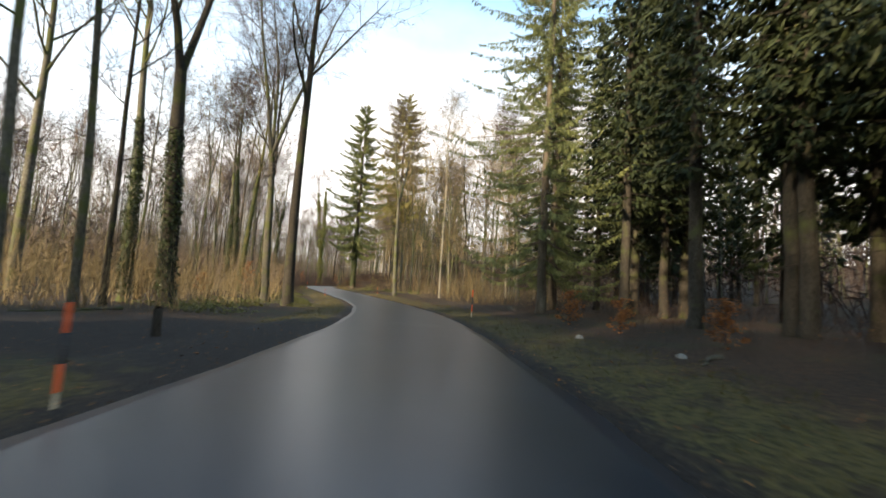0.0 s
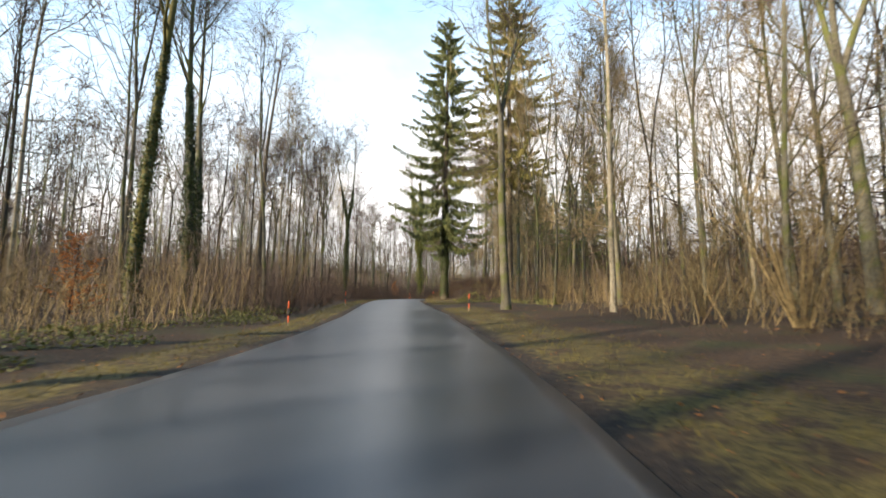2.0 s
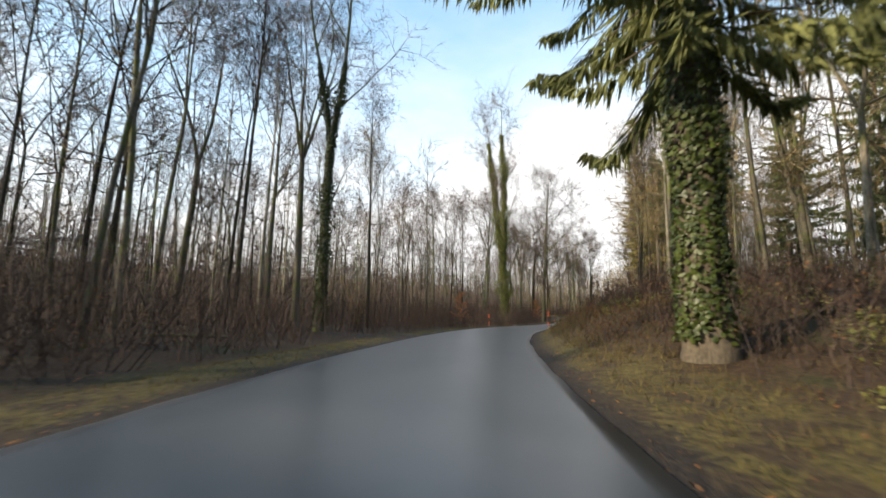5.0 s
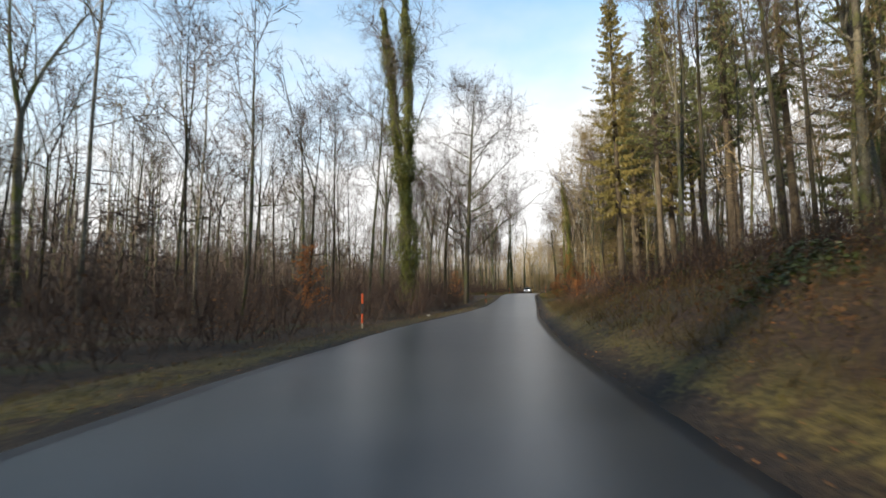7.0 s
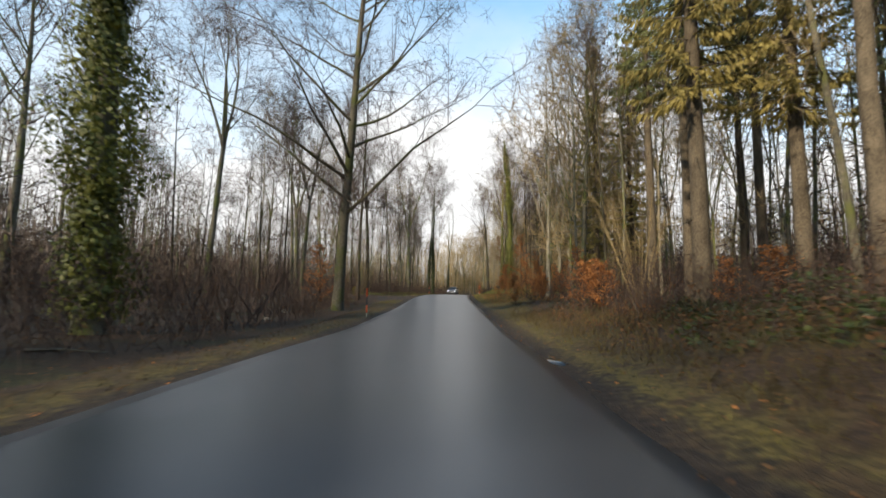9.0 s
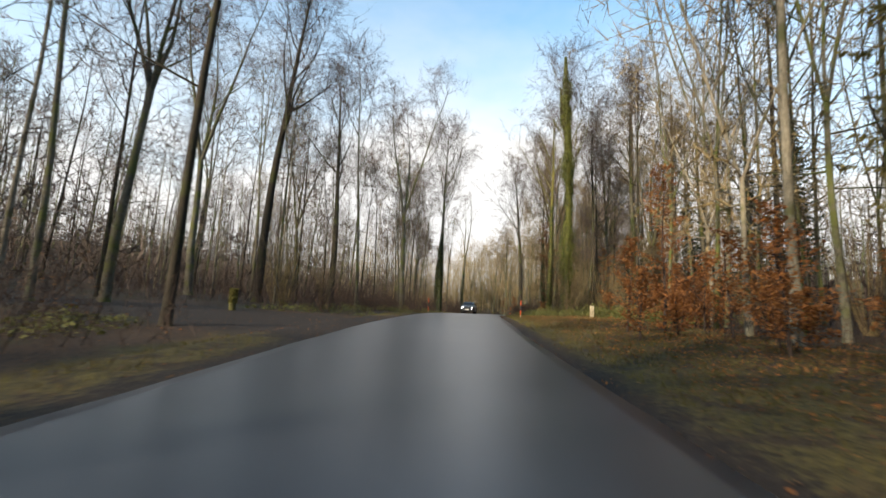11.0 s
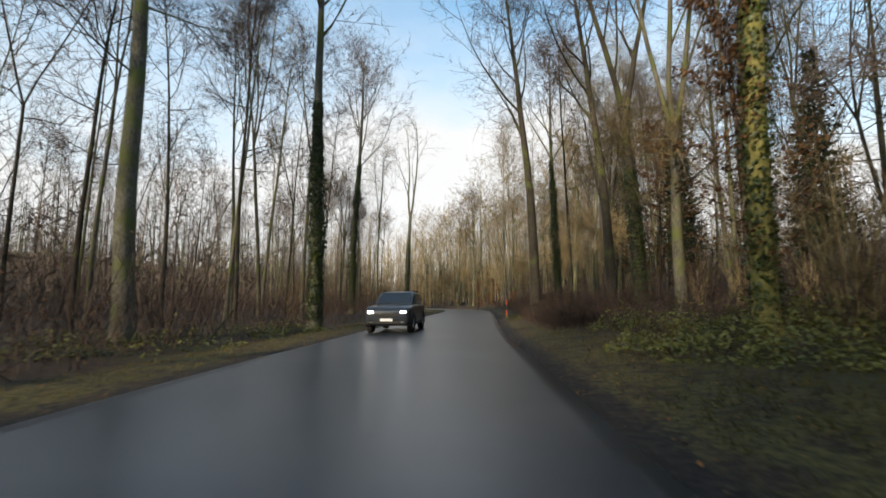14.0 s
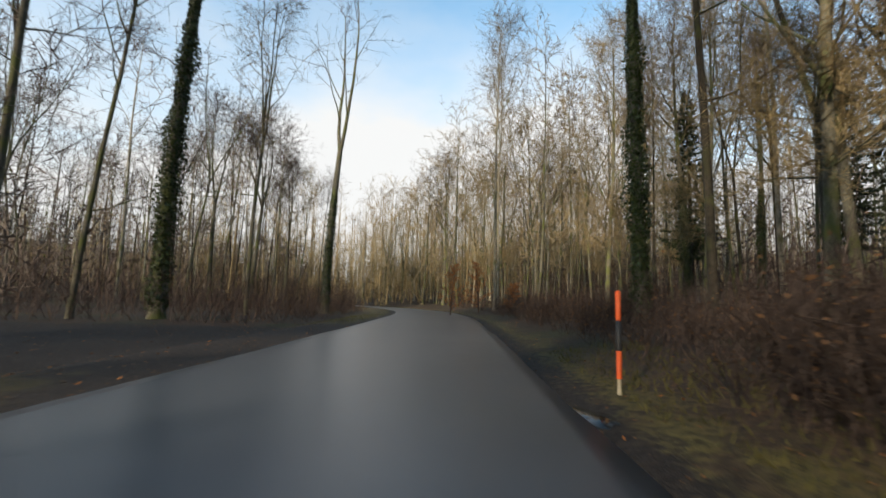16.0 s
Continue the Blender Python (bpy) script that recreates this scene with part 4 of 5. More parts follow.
# ---- far woods: uncounted simple trees in one mesh for each side ----
def far_woods(name, seed, n, region, twig, spread):
    r = np.random.default_rng(seed)
    g = Geo()
    made = 0
    while made < n:
        x, y = region(r)
        if abs(x - road_x(y)) < 60 and -60 < y < 350:
            continue
        z = float(ground_z(x, y))
        h = r.uniform(22, 32)
        foot = np.array([x, y, z - 0.3])
        top = np.array([x + r.normal(0, 0.6), y + r.normal(0, 0.6), z + h])
        g.tube(np.array([foot, foot * 0.5 + top * 0.5, top]), [r.uniform(0.12, 0.26), 0.12, 0.02], 4)
        k = 18
        u = r.uniform(0.25, 0.97, k)
        p = foot + (top - foot) * u[:, None]
        t = r.random(k) * 6.283
        q = p + np.stack([np.cos(t), np.sin(t), r.uniform(0.5, 1.5, k)], 1) * ((1.05 - u) * 6 + 1.4)[:, None] * spread
        g.spikes(p, q, 0.05)
        rep = np.repeat(np.arange(k), 5)
        f = r.random((len(rep), 1)) * 0.85 + 0.15
        p2 = p[rep] * (1 - f) + q[rep] * f
        q2 = p2 + unit(unit(q - p)[rep] + r.normal(0, 0.6, (len(rep), 3)) + [0, 0, 0.3]) * r.uniform(1.0, 2.6, (len(rep), 1))
        g.spikes(p2, q2, 0.04)
        made += 1
    ob = new(name, g.mesh(name, twig))
    return tagged(ob, "distant leafless winter woods", "woods", kind="stuff")


far_woods("far_woods_west", 31, 260, lambda r: (r.uniform(-210, -70), r.uniform(-80, 470)), M_TWIG, 1.0)
far_woods("far_woods_east", 32, 240, lambda r: (r.uniform(30, 180), r.uniform(60, 470)), M_TWIG, 1.0)
# ahead, the lighter twig copy paints sunlight onto the distant crowns
far_woods("far_woods_ahead", 33, 260, lambda r: (r.uniform(-70, 60), r.uniform(335, 520)), M_TWIGSUN, 1.0)
def far_stems(name, seed, n, region, mat):
    """Plain distant stems that close the view between the nearer trees."""
    r = np.random.default_rng(seed)
    x, y = region(r, n)
    keep = ((np.abs(x - road_x(y)) > 30) & ~in_glade(x, y)) | (y > 350) | (y < -60)
    x, y = x[keep], y[keep]
    n = len(x)
    foot = np.stack([x, y, ground_z(x, y) - 0.2], 1)
    top = foot + np.stack([r.normal(0, 0.8, n), r.normal(0, 0.8, n), r.uniform(16, 28, n)], 1)
    g = Geo()
    g.spikes(foot, top, r.uniform(0.08, 0.22, n), True)
    rep = np.repeat(np.arange(n), 20)
    f = r.uniform(0.2, 1.0, (len(rep), 1))
    p = foot[rep] * (1 - f) + top[rep] * f
    g.spikes(p, p + unit(r.normal(0, 0.8, (len(rep), 3)) + [0, 0, 0.6]) * (r.uniform(1.5, 4.5, (len(rep), 1)) * (1.3 - f)), 0.045)
    tagged(new(name, g.mesh(name, mat)), "stems of the distant winter woods", "woods", kind="stuff")


far_stems("far_stems_west", 131, 1500, lambda r, n: (r.uniform(-240, -34, n), r.uniform(-60, 480, n)), M_BARK)
far_stems("far_stems_east", 132, 1300, lambda r, n: (r.uniform(6, 200, n), r.uniform(50, 480, n)), M_BARK)
# paler bark copy ahead, so that the distant stems look sunlit
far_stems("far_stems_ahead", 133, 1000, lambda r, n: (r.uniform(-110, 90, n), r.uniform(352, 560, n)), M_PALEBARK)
# unseen woods added behind the start; they close the place and shade it
far_woods("far_woods_behind", 34, 50, lambda r: (r.uniform(-80, 60), r.uniform(-170, -45)), M_TWIG, 1.0)


# ---- undergrowth ----
def brush(name, seed, n, y0, y1, side, d0, d1, h0, h1, mat, label, leaf=None, leaf_n=0, lean=0.38, bias=1.0, k=9):
    """Bare shrub stems with side twigs, and withered leaves where there are any."""
    r = np.random.default_rng(seed)
    y = r.uniform(y0, y1, n)
    d = d0 + (d1 - d0) * r.random(n) ** bias
    clump = np.sin(y * 0.9 + 2 * np.sin(d * 0.8)) * np.sin(d * 0.7 + y * 0.31)
    keep = clump > r.uniform(-1.3, 0.5, n)
    y, d = y[keep], d[keep]
    x = road_x(y) + side * (road_w(y) / 2 + d)
    clear = (mud(x, y) < 0.25) & ~(in_glade(x, y) & (h1 > 6)) & ~((side > 0) & (y > 216) & (y < 236) & (d < 9.5))
    x, y, d = x[clear], y[clear], d[clear]
    n = len(y)
    foot = np.stack([x, y, ground_z(x, y) - 0.03], 1)
    h = r.uniform(h0, h1, n) * (0.75 + 0.25 * np.sin(y * 0.35 + d * 0.2))
    top = foot + np.stack([r.normal(0, lean, n), r.normal(0, lean, n), np.ones(n)], 1) * h[:, None]
    g = Geo()
    g.spikes(foot, top, 0.007 + 0.003 * h)
    rep = np.repeat(np.arange(n), k)
    f = r.uniform(0.15, 0.97, (len(rep), 1))
    p = foot[rep] * (1 - f) + top[rep] * f
    q = p + unit(r.normal(0, 0.7, (len(rep), 3)) + [0, 0, 0.7]) * (0.24 * h[rep] * r.uniform(0.6, 1.6, len(rep)))[:, None]
    g.spikes(p, q, 0.007)
    tagged(new(name, g.mesh(name, mat)), label, "undergrowth", kind="stuff")
    if leaf:
        pick = r.integers(0, len(p), leaf_n)
        f = r.random((leaf_n, 1))
        c = p[pick] * (1 - f) + q[pick] * f + r.normal(0, 0.05, (leaf_n, 3))
        al = unit(r.normal(0, 1, (leaf_n, 3))) * r.uniform(0.024, 0.05, (leaf_n, 1))
        ac = unit(np.cross(al, r.normal(0, 1, (leaf_n, 3)))) * np.linalg.norm(al, axis=1)[:, None] * 0.6
        lg = Geo()
        lg.leaves(c, al, ac)
        tagged(new(name + "_leaves", lg.mesh(name + "_leaves", leaf)), "withered leaves held on bare shrubs", "leaves", kind="stuff")


brush("brush_west_start", 41, 6200, 5, 80, -1, 6.5, 40, 2.0, 5.4, M_SAPLING, "ochre thicket of bare saplings", M_LEAFBROWN, 6000, lean=0.24)
brush("brush_west_tall", 148, 2200, 62, 118, -1, 7, 32, 3.5, 6.0, M_TWIG, "tall grey-brown thicket of young trees", lean=0.14)
brush("brush_west_bend", 42, 8000, 72, 190, -1, 3.6, 32, 2.4, 5.0, M_BRUSH, "dense red-brown thicket of bare shrubs", M_LEAFBROWN, 9000, bias=1.2)
brush("brush_west_end", 43, 8500, 188, 330, -1, 4.2, 32, 2.0, 4.6, M_BRUSH, "dense dark brown thicket of bare shrubs", M_LEAFBROWN, 9000, bias=1.2)
brush("brush_east_start", 44, 2500, 8, 75, 1, 6.5, 34, 0.5, 2.2, M_BRUSH, "low dark brush under spruces", M_LEAFBROWN, 3000)
brush("brush_east_bend", 45, 4000, 90, 190, 1, 4.5, 30, 1.0, 3.0, M_BRUSH, "brown brush on the bank", M_LEAFBROWN, 8000)
# dark brush colour here stands for the shade inside the east wood
brush("brush_east_end", 46, 5600, 186, 330, 1, 4.4, 32, 1.0, 3.8, M_BRUSH, "brown thicket of saplings", M_LEAFBROWN, 9000)
brush("young_growth_west", 47, 2600, 0, 360, -1, 12, 90, 4.0, 11.0, M_BRUSH, "tall young growth among the trees", None, 0, 0.11, k=14)
brush("young_growth_east", 48, 2000, 58, 360, 1, 12, 80, 4.0, 11.0, M_TWIG, "tall young growth among the trees", None, 0, 0.11, k=14)


brush("brush_east_junction", 143, 2600, 60, 116, 1, 8.5, 36, 2.0, 5.0, M_SAPLING, "ochre thicket of bare saplings", M_LEAFBROWN, 5000)
brush("brush_bank_top", 144, 5200, 108, 186, 1, 3.5, 14, 1.1, 2.9, M_BRUSH, "dense brown brush on top of the bank", M_LEAFBROWN, 12000, lean=0.5)
brush("brush_slope", 147, 1500, 112, 186, 1, 2.0, 6, 0.3, 1.0, M_BRUSH, "low brown stalks on the bank", M_LEAFBROWN, 9000, lean=0.6)
brush("brush_east_edge", 145, 4200, 247, 325, 1, 3.0, 13, 0.7, 2.0, M_BRUSH, "dense dark brown brush beside the verge", M_LEAFBROWN, 6000, lean=0.5)
brush("brush_east_bend_end", 149, 3600, 259, 300, 1, 2.1, 8, 0.6, 1.7, M_BRUSH, "low dark brown brush beside the verge", M_LEAFBROWN, 3000, lean=0.5)
brush("brush_east_trunk", 150, 1500, 256, 271, 1, 1.7, 4.6, 0.8, 1.9, M_BRUSH, "dark brown brush round a roadside trunk", M_LEAFBROWN, 1200, lean=0.45, k=12)
brush("brush_west_edge", 146, 4200, 74, 330, -1, 3.2, 8, 0.8, 2.2, M_BRUSH, "dense dark brown brush beside the verge", M_LEAFBROWN, 6000, lean=0.5)


def far_thicket(name, seed, n, region, mat):
    """Undergrowth of the distant woods."""
    r = np.random.default_rng(seed)
    x, y = region(r, n)
    keep = np.abs(x - road_x(y)) > 28
    keep |= (y > 345) | (y < -60)
    x, y = x[keep], y[keep]
    n = len(x)
    foot = np.stack([x, y, ground_z(x, y) - 0.1], 1)
    h = r.uniform(4, 14, n)
    top = foot + np.stack([r.normal(0, 0.22, n), r.normal(0, 0.22, n), np.ones(n)], 1) * h[:, None]
    g = Geo()
    g.spikes(foot, top, 0.05)
    rep = np.repeat(np.arange(n), 8)
    f = r.uniform(0.1, 0.98, (len(rep), 1))
    p = foot[rep] * (1 - f) + top[rep] * f
    g.spikes(p, p + unit(r.normal(0, 0.9, (len(rep), 3)) + [0, 0, 0.5]) * r.uniform(1.2, 3.6, (len(rep), 1)), 0.075)
    tagged(new(name, g.mesh(name, mat)), "undergrowth of the distant woods", "undergrowth", kind="stuff")


far_thicket("far_thicket_west", 36, 7000, lambda r, n: (r.uniform(-170, -30, n), r.uniform(-60, 460, n)), M_TWIG)
# distant east undergrowth in dark brush colour, painting the wood's shaded depth
far_thicket("far_thicket_east", 37, 5200, lambda r, n: (r.uniform(5, 130, n), r.uniform(40, 460, n)), M_BRUSH)
# undergrowth ahead in the lightened ochre, coloured as sunlit
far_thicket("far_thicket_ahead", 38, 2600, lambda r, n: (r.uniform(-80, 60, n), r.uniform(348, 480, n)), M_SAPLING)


# ---- many-stemmed hazels ----
def hazel(seed, height):
    r = np.random.default_rng(seed)
    bush = new("hazel_bush")
    for k in range(9):
        g = Geo()
        n = 3
        t = k * 0.7 + r.normal(0, 0.3, n)
        foot = np.stack([np.cos(t) * 0.25 * r.random(n), np.sin(t) * 0.25 * r.random(n), np.full(n, -0.05)], 1)
        top = foot + np.stack([np.cos(t) * r.uniform(0.1, 0.5, n), np.sin(t) * r.uniform(0.1, 0.5, n), np.ones(n)], 1) * (height * r.uniform(0.5, 1.05, n))[:, None]
        mid = foot * 0.5 + top * 0.5 + [0, 0, 0.05 * height]
        for a, b, c in zip(foot, mid, top):
            g.tube(np.array([a, b, c]), [0.028, 0.018, 0.006], 4)
        rep = np.repeat(np.arange(n), 9)
        f = r.uniform(0.25, 1, (len(rep), 1))
        p = np.where(f < 0.5, foot[rep] + (mid - foot)[rep] * 2 * f, mid[rep] + (top - mid)[rep] * (2 * f - 1))
        g.spikes(p, p + unit(r.normal(0, 0.6, (len(rep), 3)) + [0, 0, 0.9]) * r.uniform(0.4, 1.3, (len(rep), 1)), 0.010)
        part("shoot", g.mesh("shoot", M_SAPLING), bush)
    return bush


HAZELS = [hazel(151, 5.5), hazel(152, 7.0), hazel(153, 4.0)]
r7 = np.random.default_rng(57)
for k in range(34):
    side = 1 if k < 24 else -1
    y = r7.uniform(200, 264) if k < 18 else r7.uniform(20, 300)
    d = r7.uniform(6.5, 17)
    x = float(road_x(y) + side * (road_w(y) / 2 + d))
    if side > 0 and (y < 66 or 208 < y < 236 and d < 12.5) or mud(x, y) > 0.2:
        continue
    set_down(HAZELS[k % 3], x, y, r7.uniform(0.8, 1.2), label="many-stemmed bare hazel in the thicket", category="shrub", group="hazels")
for h in HAZELS:
    discard(h)


# ---- copper beech saplings that keep their leaves ----
def leafy_sapling(seed, height, leaves_n, mat=M_LEAFORANGE, wide=0.34):
    r = np.random.default_rng(seed)
    sap = new("beech_sapling")
    g, lf = Geo(), Geo()
    stem = bent(r, (0, 0, -0.1), (r.normal(0, 0.08), r.normal(0, 0.08), 1), height, 6, 0.02, 0.05)
    g.tube(stem, np.linspace(0.035 + 0.006 * height, 0.008, len(stem)), 5)
    feet, ways, t = fan(r, stem, int(10 + height * 4), 0.12, 1.15, 0.12)
    q = feet + ways * ((1.1 - t) * height * wide + 0.3)[:, None]
    lf.spikes(feet, q, 0.014)
    pick = r.integers(0, len(feet), leaves_n)
    f = r.random((leaves_n, 1)) ** 0.8
    c = feet[pick] * (1 - f) + q[pick] * f + r.normal(0, 0.10, (leaves_n, 3)) * [1, 1, 0.6]
    al = unit(r.normal(0, 1, (leaves_n, 3)) * [1, 1, 0.4] + [0, 0, -0.4]) * r.uniform(0.04, 0.08, (leaves_n, 1))
    ac = unit(np.cross(al, r.normal(0, 0.5, (leaves_n, 3)) + [0, 0, 1])) * np.linalg.norm(al, axis=1)[:, None] * 0.6
    lf.leaves(c, al, ac)
    part("stem", g.mesh("stem", M_BRUSH), sap)
    fol = lf.mesh("foliage", mat)
    fol.materials.append(M_BRUSH)
    fol.polygons.foreach_set("material_index", (np.arange(len(fol.polygons)) < 2 * len(feet)).astype(np.int32))
    part("foliage", fol, sap, "thin twigs with withered copper-orange leaves")
    return sap


SAPLINGS = [leafy_sapling(51, 2.6, 900), leafy_sapling(52, 4.2, 1500), leafy_sapling(53, 1.6, 600), leafy_sapling(54, 7.5, 2200, wide=0.26), leafy_sapling(56, 11.0, 4200, M_LEAFBROWN, wide=0.2)]
r5 = np.random.default_rng(55)
spots = [(-19.0 + r5.uniform(0, 6), yy, 0) for yy in np.linspace(176, 196, 9)] + [(-18.0 + max(0, yy - 211) * 0.5 + r5.uniform(0, 7), yy, v) for yy, v in zip(np.linspace(204, 224, 13), (0, 1, 2, 0, 2, 1, 0, 2, 0, 1, 2, 0, 2))]
spots += [(-14.5, 214.0, 3), (-4.5, 249.0, 3), (-12.5, 199.0, 1), (-33.0, 193.6, 1), (5.0, 28.5, 2), (5.6, 24.0, 2), (4.8, 33.0, 2), (-21.5, 64.0, 1), (-22.5, 56.0, 0), (-10.5, 300.0, 1), (-7.0, 305.0, 1), (-6.0, 298.0, 0), (-37.5, 156.0, 1)]
spots += [(-10.8, 249.5, 4), (-6.5, 262.0, 4), (-8.5, 227.5, 1), (-6.5, 229.0, 1), (-9.5, 224.5, 0), (-7.5, 223.0, 1), (-5.0, 226.0, 0), (-4.5, 231.5, 1), (-10.5, 221.0, 0), (-13.5, 211.0, 1), (-12.2, 215.0, 1), (-14.5, 207.5, 0), (-11.5, 218.0, 0), (-8.0, 238.0, 0), (-13.8, 241.0, 2)]
for x, y, v in spots:
    set_down(SAPLINGS[v], x, y, r5.uniform(0.8, 1.15), label="young beech holding withered copper leaves", category="sapling", group="copper beech saplings")
for s in SAPLINGS:
    discard(s)


# ---- brambles and low evergreen leaves ----
def brambles(name, seed, clumps, per, size, label, mat=M_BRAMBLE):
    r = np.random.default_rng(seed)
    g = Geo()
    for x, y, rad, high in clumps:
        t, d = r.random(per) * 6.283, np.sqrt(r.random(per)) * rad
        px, py = x + d * np.cos(t), y + d * np.sin(t)
        lump = 0.55 + 0.45 * np.sin(px * 2.3 + y) * np.sin(py * 1.9 + x)
        pz = ground_z(px, py) + high * lump * (1 - 0.8 * (d / rad) ** 2) * r.random(per) ** 0.5
        c = np.stack([px, py, pz], 1)[mud(px, py) < 0.3]
        if not len(c):
            continue
        per_now = len(c)
        al = unit(r.normal(0, 1, (per_now, 3)) * [1, 1, 0.5]) * r.uniform(0.6, 1.3, (per_now, 1)) * size
        ac = unit(np.cross(al, r.normal(0, 0.6, (per_now, 3)) + [0, 0, 1])) * np.linalg.norm(al, axis=1)[:, None] * 0.7
        g.leaves(c, al, ac)
    tagged(new(name, g.mesh(name, mat)), label, "undergrowth", kind="stuff")


r6 = np.random.default_rng(61)
west = [(road_x(y) - road_w(y) / 2 - r6.uniform(3.6, 10), y, r6.uniform(0.9, 2.2), r6.uniform(0.4, 0.9)) for y in np.linspace(34, 80, 26)]
west += [(road_x(y) - road_w(y) / 2 - r6.uniform(3.4, 8), y, r6.uniform(0.9, 2.0), r6.uniform(0.5, 1.1)) for y in np.linspace(206, 262, 26)]
east = [(road_x(y) + road_w(y) / 2 + r6.uniform(4.0, 11) + (5.5 if y < 233 else 0), y, r6.uniform(1.0, 2.4), r6.uniform(1.0, 1.9)) for y in np.linspace(222, 254, 46)]
east += [(road_x(y) + road_w(y) / 2 + r6.uniform(2.8, 6), y, r6.uniform(0.8, 1.5), r6.uniform(0.6, 1.2)) for y in np.linspace(236, 254, 14)]
east += [(road_x(y) + road_w(y) / 2 + r6.uniform(5.0, 10), y, r6.uniform(1.0, 2.4), r6.uniform(0.5, 1.3)) for y in np.linspace(114, 160, 16)]
east += [(road_x(y) + road_w(y) / 2 + r6.uniform(5.5, 12), y, r6.uniform(1.0, 2.0), r6.uniform(0.6, 1.2)) for y in np.linspace(92, 112, 12)]
bank = [(road_x(y) + road_w(y) / 2 + r6.uniform(3.5, 9), y, r6.uniform(0.8, 1.8), r6.uniform(0.6, 1.3)) for y in np.linspace(128, 186, 30)]
bank += [(road_x(y) + road_w(y) / 2 + r6.uniform(5, 9), y, r6.uniform(1.0, 1.8), r6.uniform(1.4, 2.2)) for y in np.linspace(172, 190, 9)]
brambles("brambles_bank", 64, bank, 480, 0.055, "dark green brambles hanging over the bank", M_IVY)
glade = [(road_x(y) + road_w(y) / 2 + r6.uniform(8.6, 12.5), y, r6.uniform(1.1, 1.9), r6.uniform(1.3, 2.0)) for y in np.linspace(225, 244, 34)]
brambles("brambles_glade", 65, glade, 700, 0.06, "sunlit yellow-green brambles behind the posts")
brambles("brambles_west", 62, west, 380, 0.06, "low green brambles by the verge")
brambles("brambles_east", 63, east, 560, 0.056, "yellow-green brambles along the verge")


# ---- grass, fallen leaves ----
def grass(name, seed, n, side, d0, d1, h0, h1, mat, y0=2, y1=300):
    r = np.random.default_rng(seed)
    y = r.uniform(y0, y1, n)
    d = d0 + (d1 - d0) * r.random(n)
    tuft = np.sin(y * 3.1 + 2 * np.sin(d * 4)) * np.sin(d * 3.3 + y * 1.3) > r.uniform(-1.1, 0.7, n)
    y, d = y[tuft], d[tuft]
    x = road_x(y) + side * (road_w(y) / 2 + d)
    clear = mud(x, y) < 0.4
    x, y, d = x[clear], y[clear], d[clear]
    p = np.stack([x, y, ground_z(x, y)], 1)
    q = p + unit(r.normal(0, 0.5, (len(y), 3)) * [1, 1, 0] + [0, 0, 1]) * r.uniform(h0, h1, (len(y), 1))
    g = Geo()
    g.spikes(p, q, 0.009)
    tagged(new(name, g.mesh(name, mat)), "short tufted winter grass on the verge", "grass", kind="stuff")


grass("grass_west", 71, 14000, -1, 0.6, 3.0, 0.05, 0.16, M_GRASS, 2, 138)
grass("grass_west_end", 77, 10000, -1, 0.6, 3.0, 0.05, 0.16, M_GRASS, 200, 300)
grass("dry_grass_west", 78, 5000, -1, 0.6, 2.6, 0.05, 0.16, M_DRY, 136, 202)
grass("grass_east", 72, 26000, 1, 0.75, 4.0, 0.05, 0.17, M_GRASS, 2, 256)
grass("grass_pole", 79, 2200, 1, 0.8, 3.2, 0.06, 0.2, M_GRASS, 266, 276)
grass("grass_glade", 76, 26000, 1, 0.7, 9.0, 0.05, 0.18, M_GRASS, 200, 246)
grass("dry_grass_bank", 73, 16000, 1, 1.0, 8.0, 0.10, 0.35, M_DRY, 104, 185)
grass("dry_grass_slope", 75, 16000, 1, 1.2, 6.0, 0.2, 0.6, M_DRY, 110, 186)
grass("dry_grass_east", 74, 12000, 1, 1.5, 7.0, 0.08, 0.25, M_DRY, 195, 262)


def fallen(name, seed, n, mat, d1):
    r = np.random.default_rng(seed)
    y = r.uniform(4, 290, n)
    side = r.choice([-1.0, 1.0], n)
    d = -0.3 + d1 * r.random(n) ** 1.4
    x = road_x(y) + side * (road_w(y) / 2 + d)
    c = np.stack([x, y, ground_z(x, y) + np.where(d < 0.05, 0.06, 0.035)], 1)
    al = unit(r.normal(0, 1, (n, 3)) * [1, 1, 0.25]) * r.uniform(0.02, 0.042, (n, 1))
    ac = unit(np.cross(al, r.normal(0, 0.25, (n, 3)) + [0, 0, 1])) * np.linalg.norm(al, axis=1)[:, None] * 0.6
    g = Geo()
    g.leaves(c, al, ac)
    tagged(new(name, g.mesh(name, mat)), "fallen brown leaves on the ground", "leaves", kind="stuff")


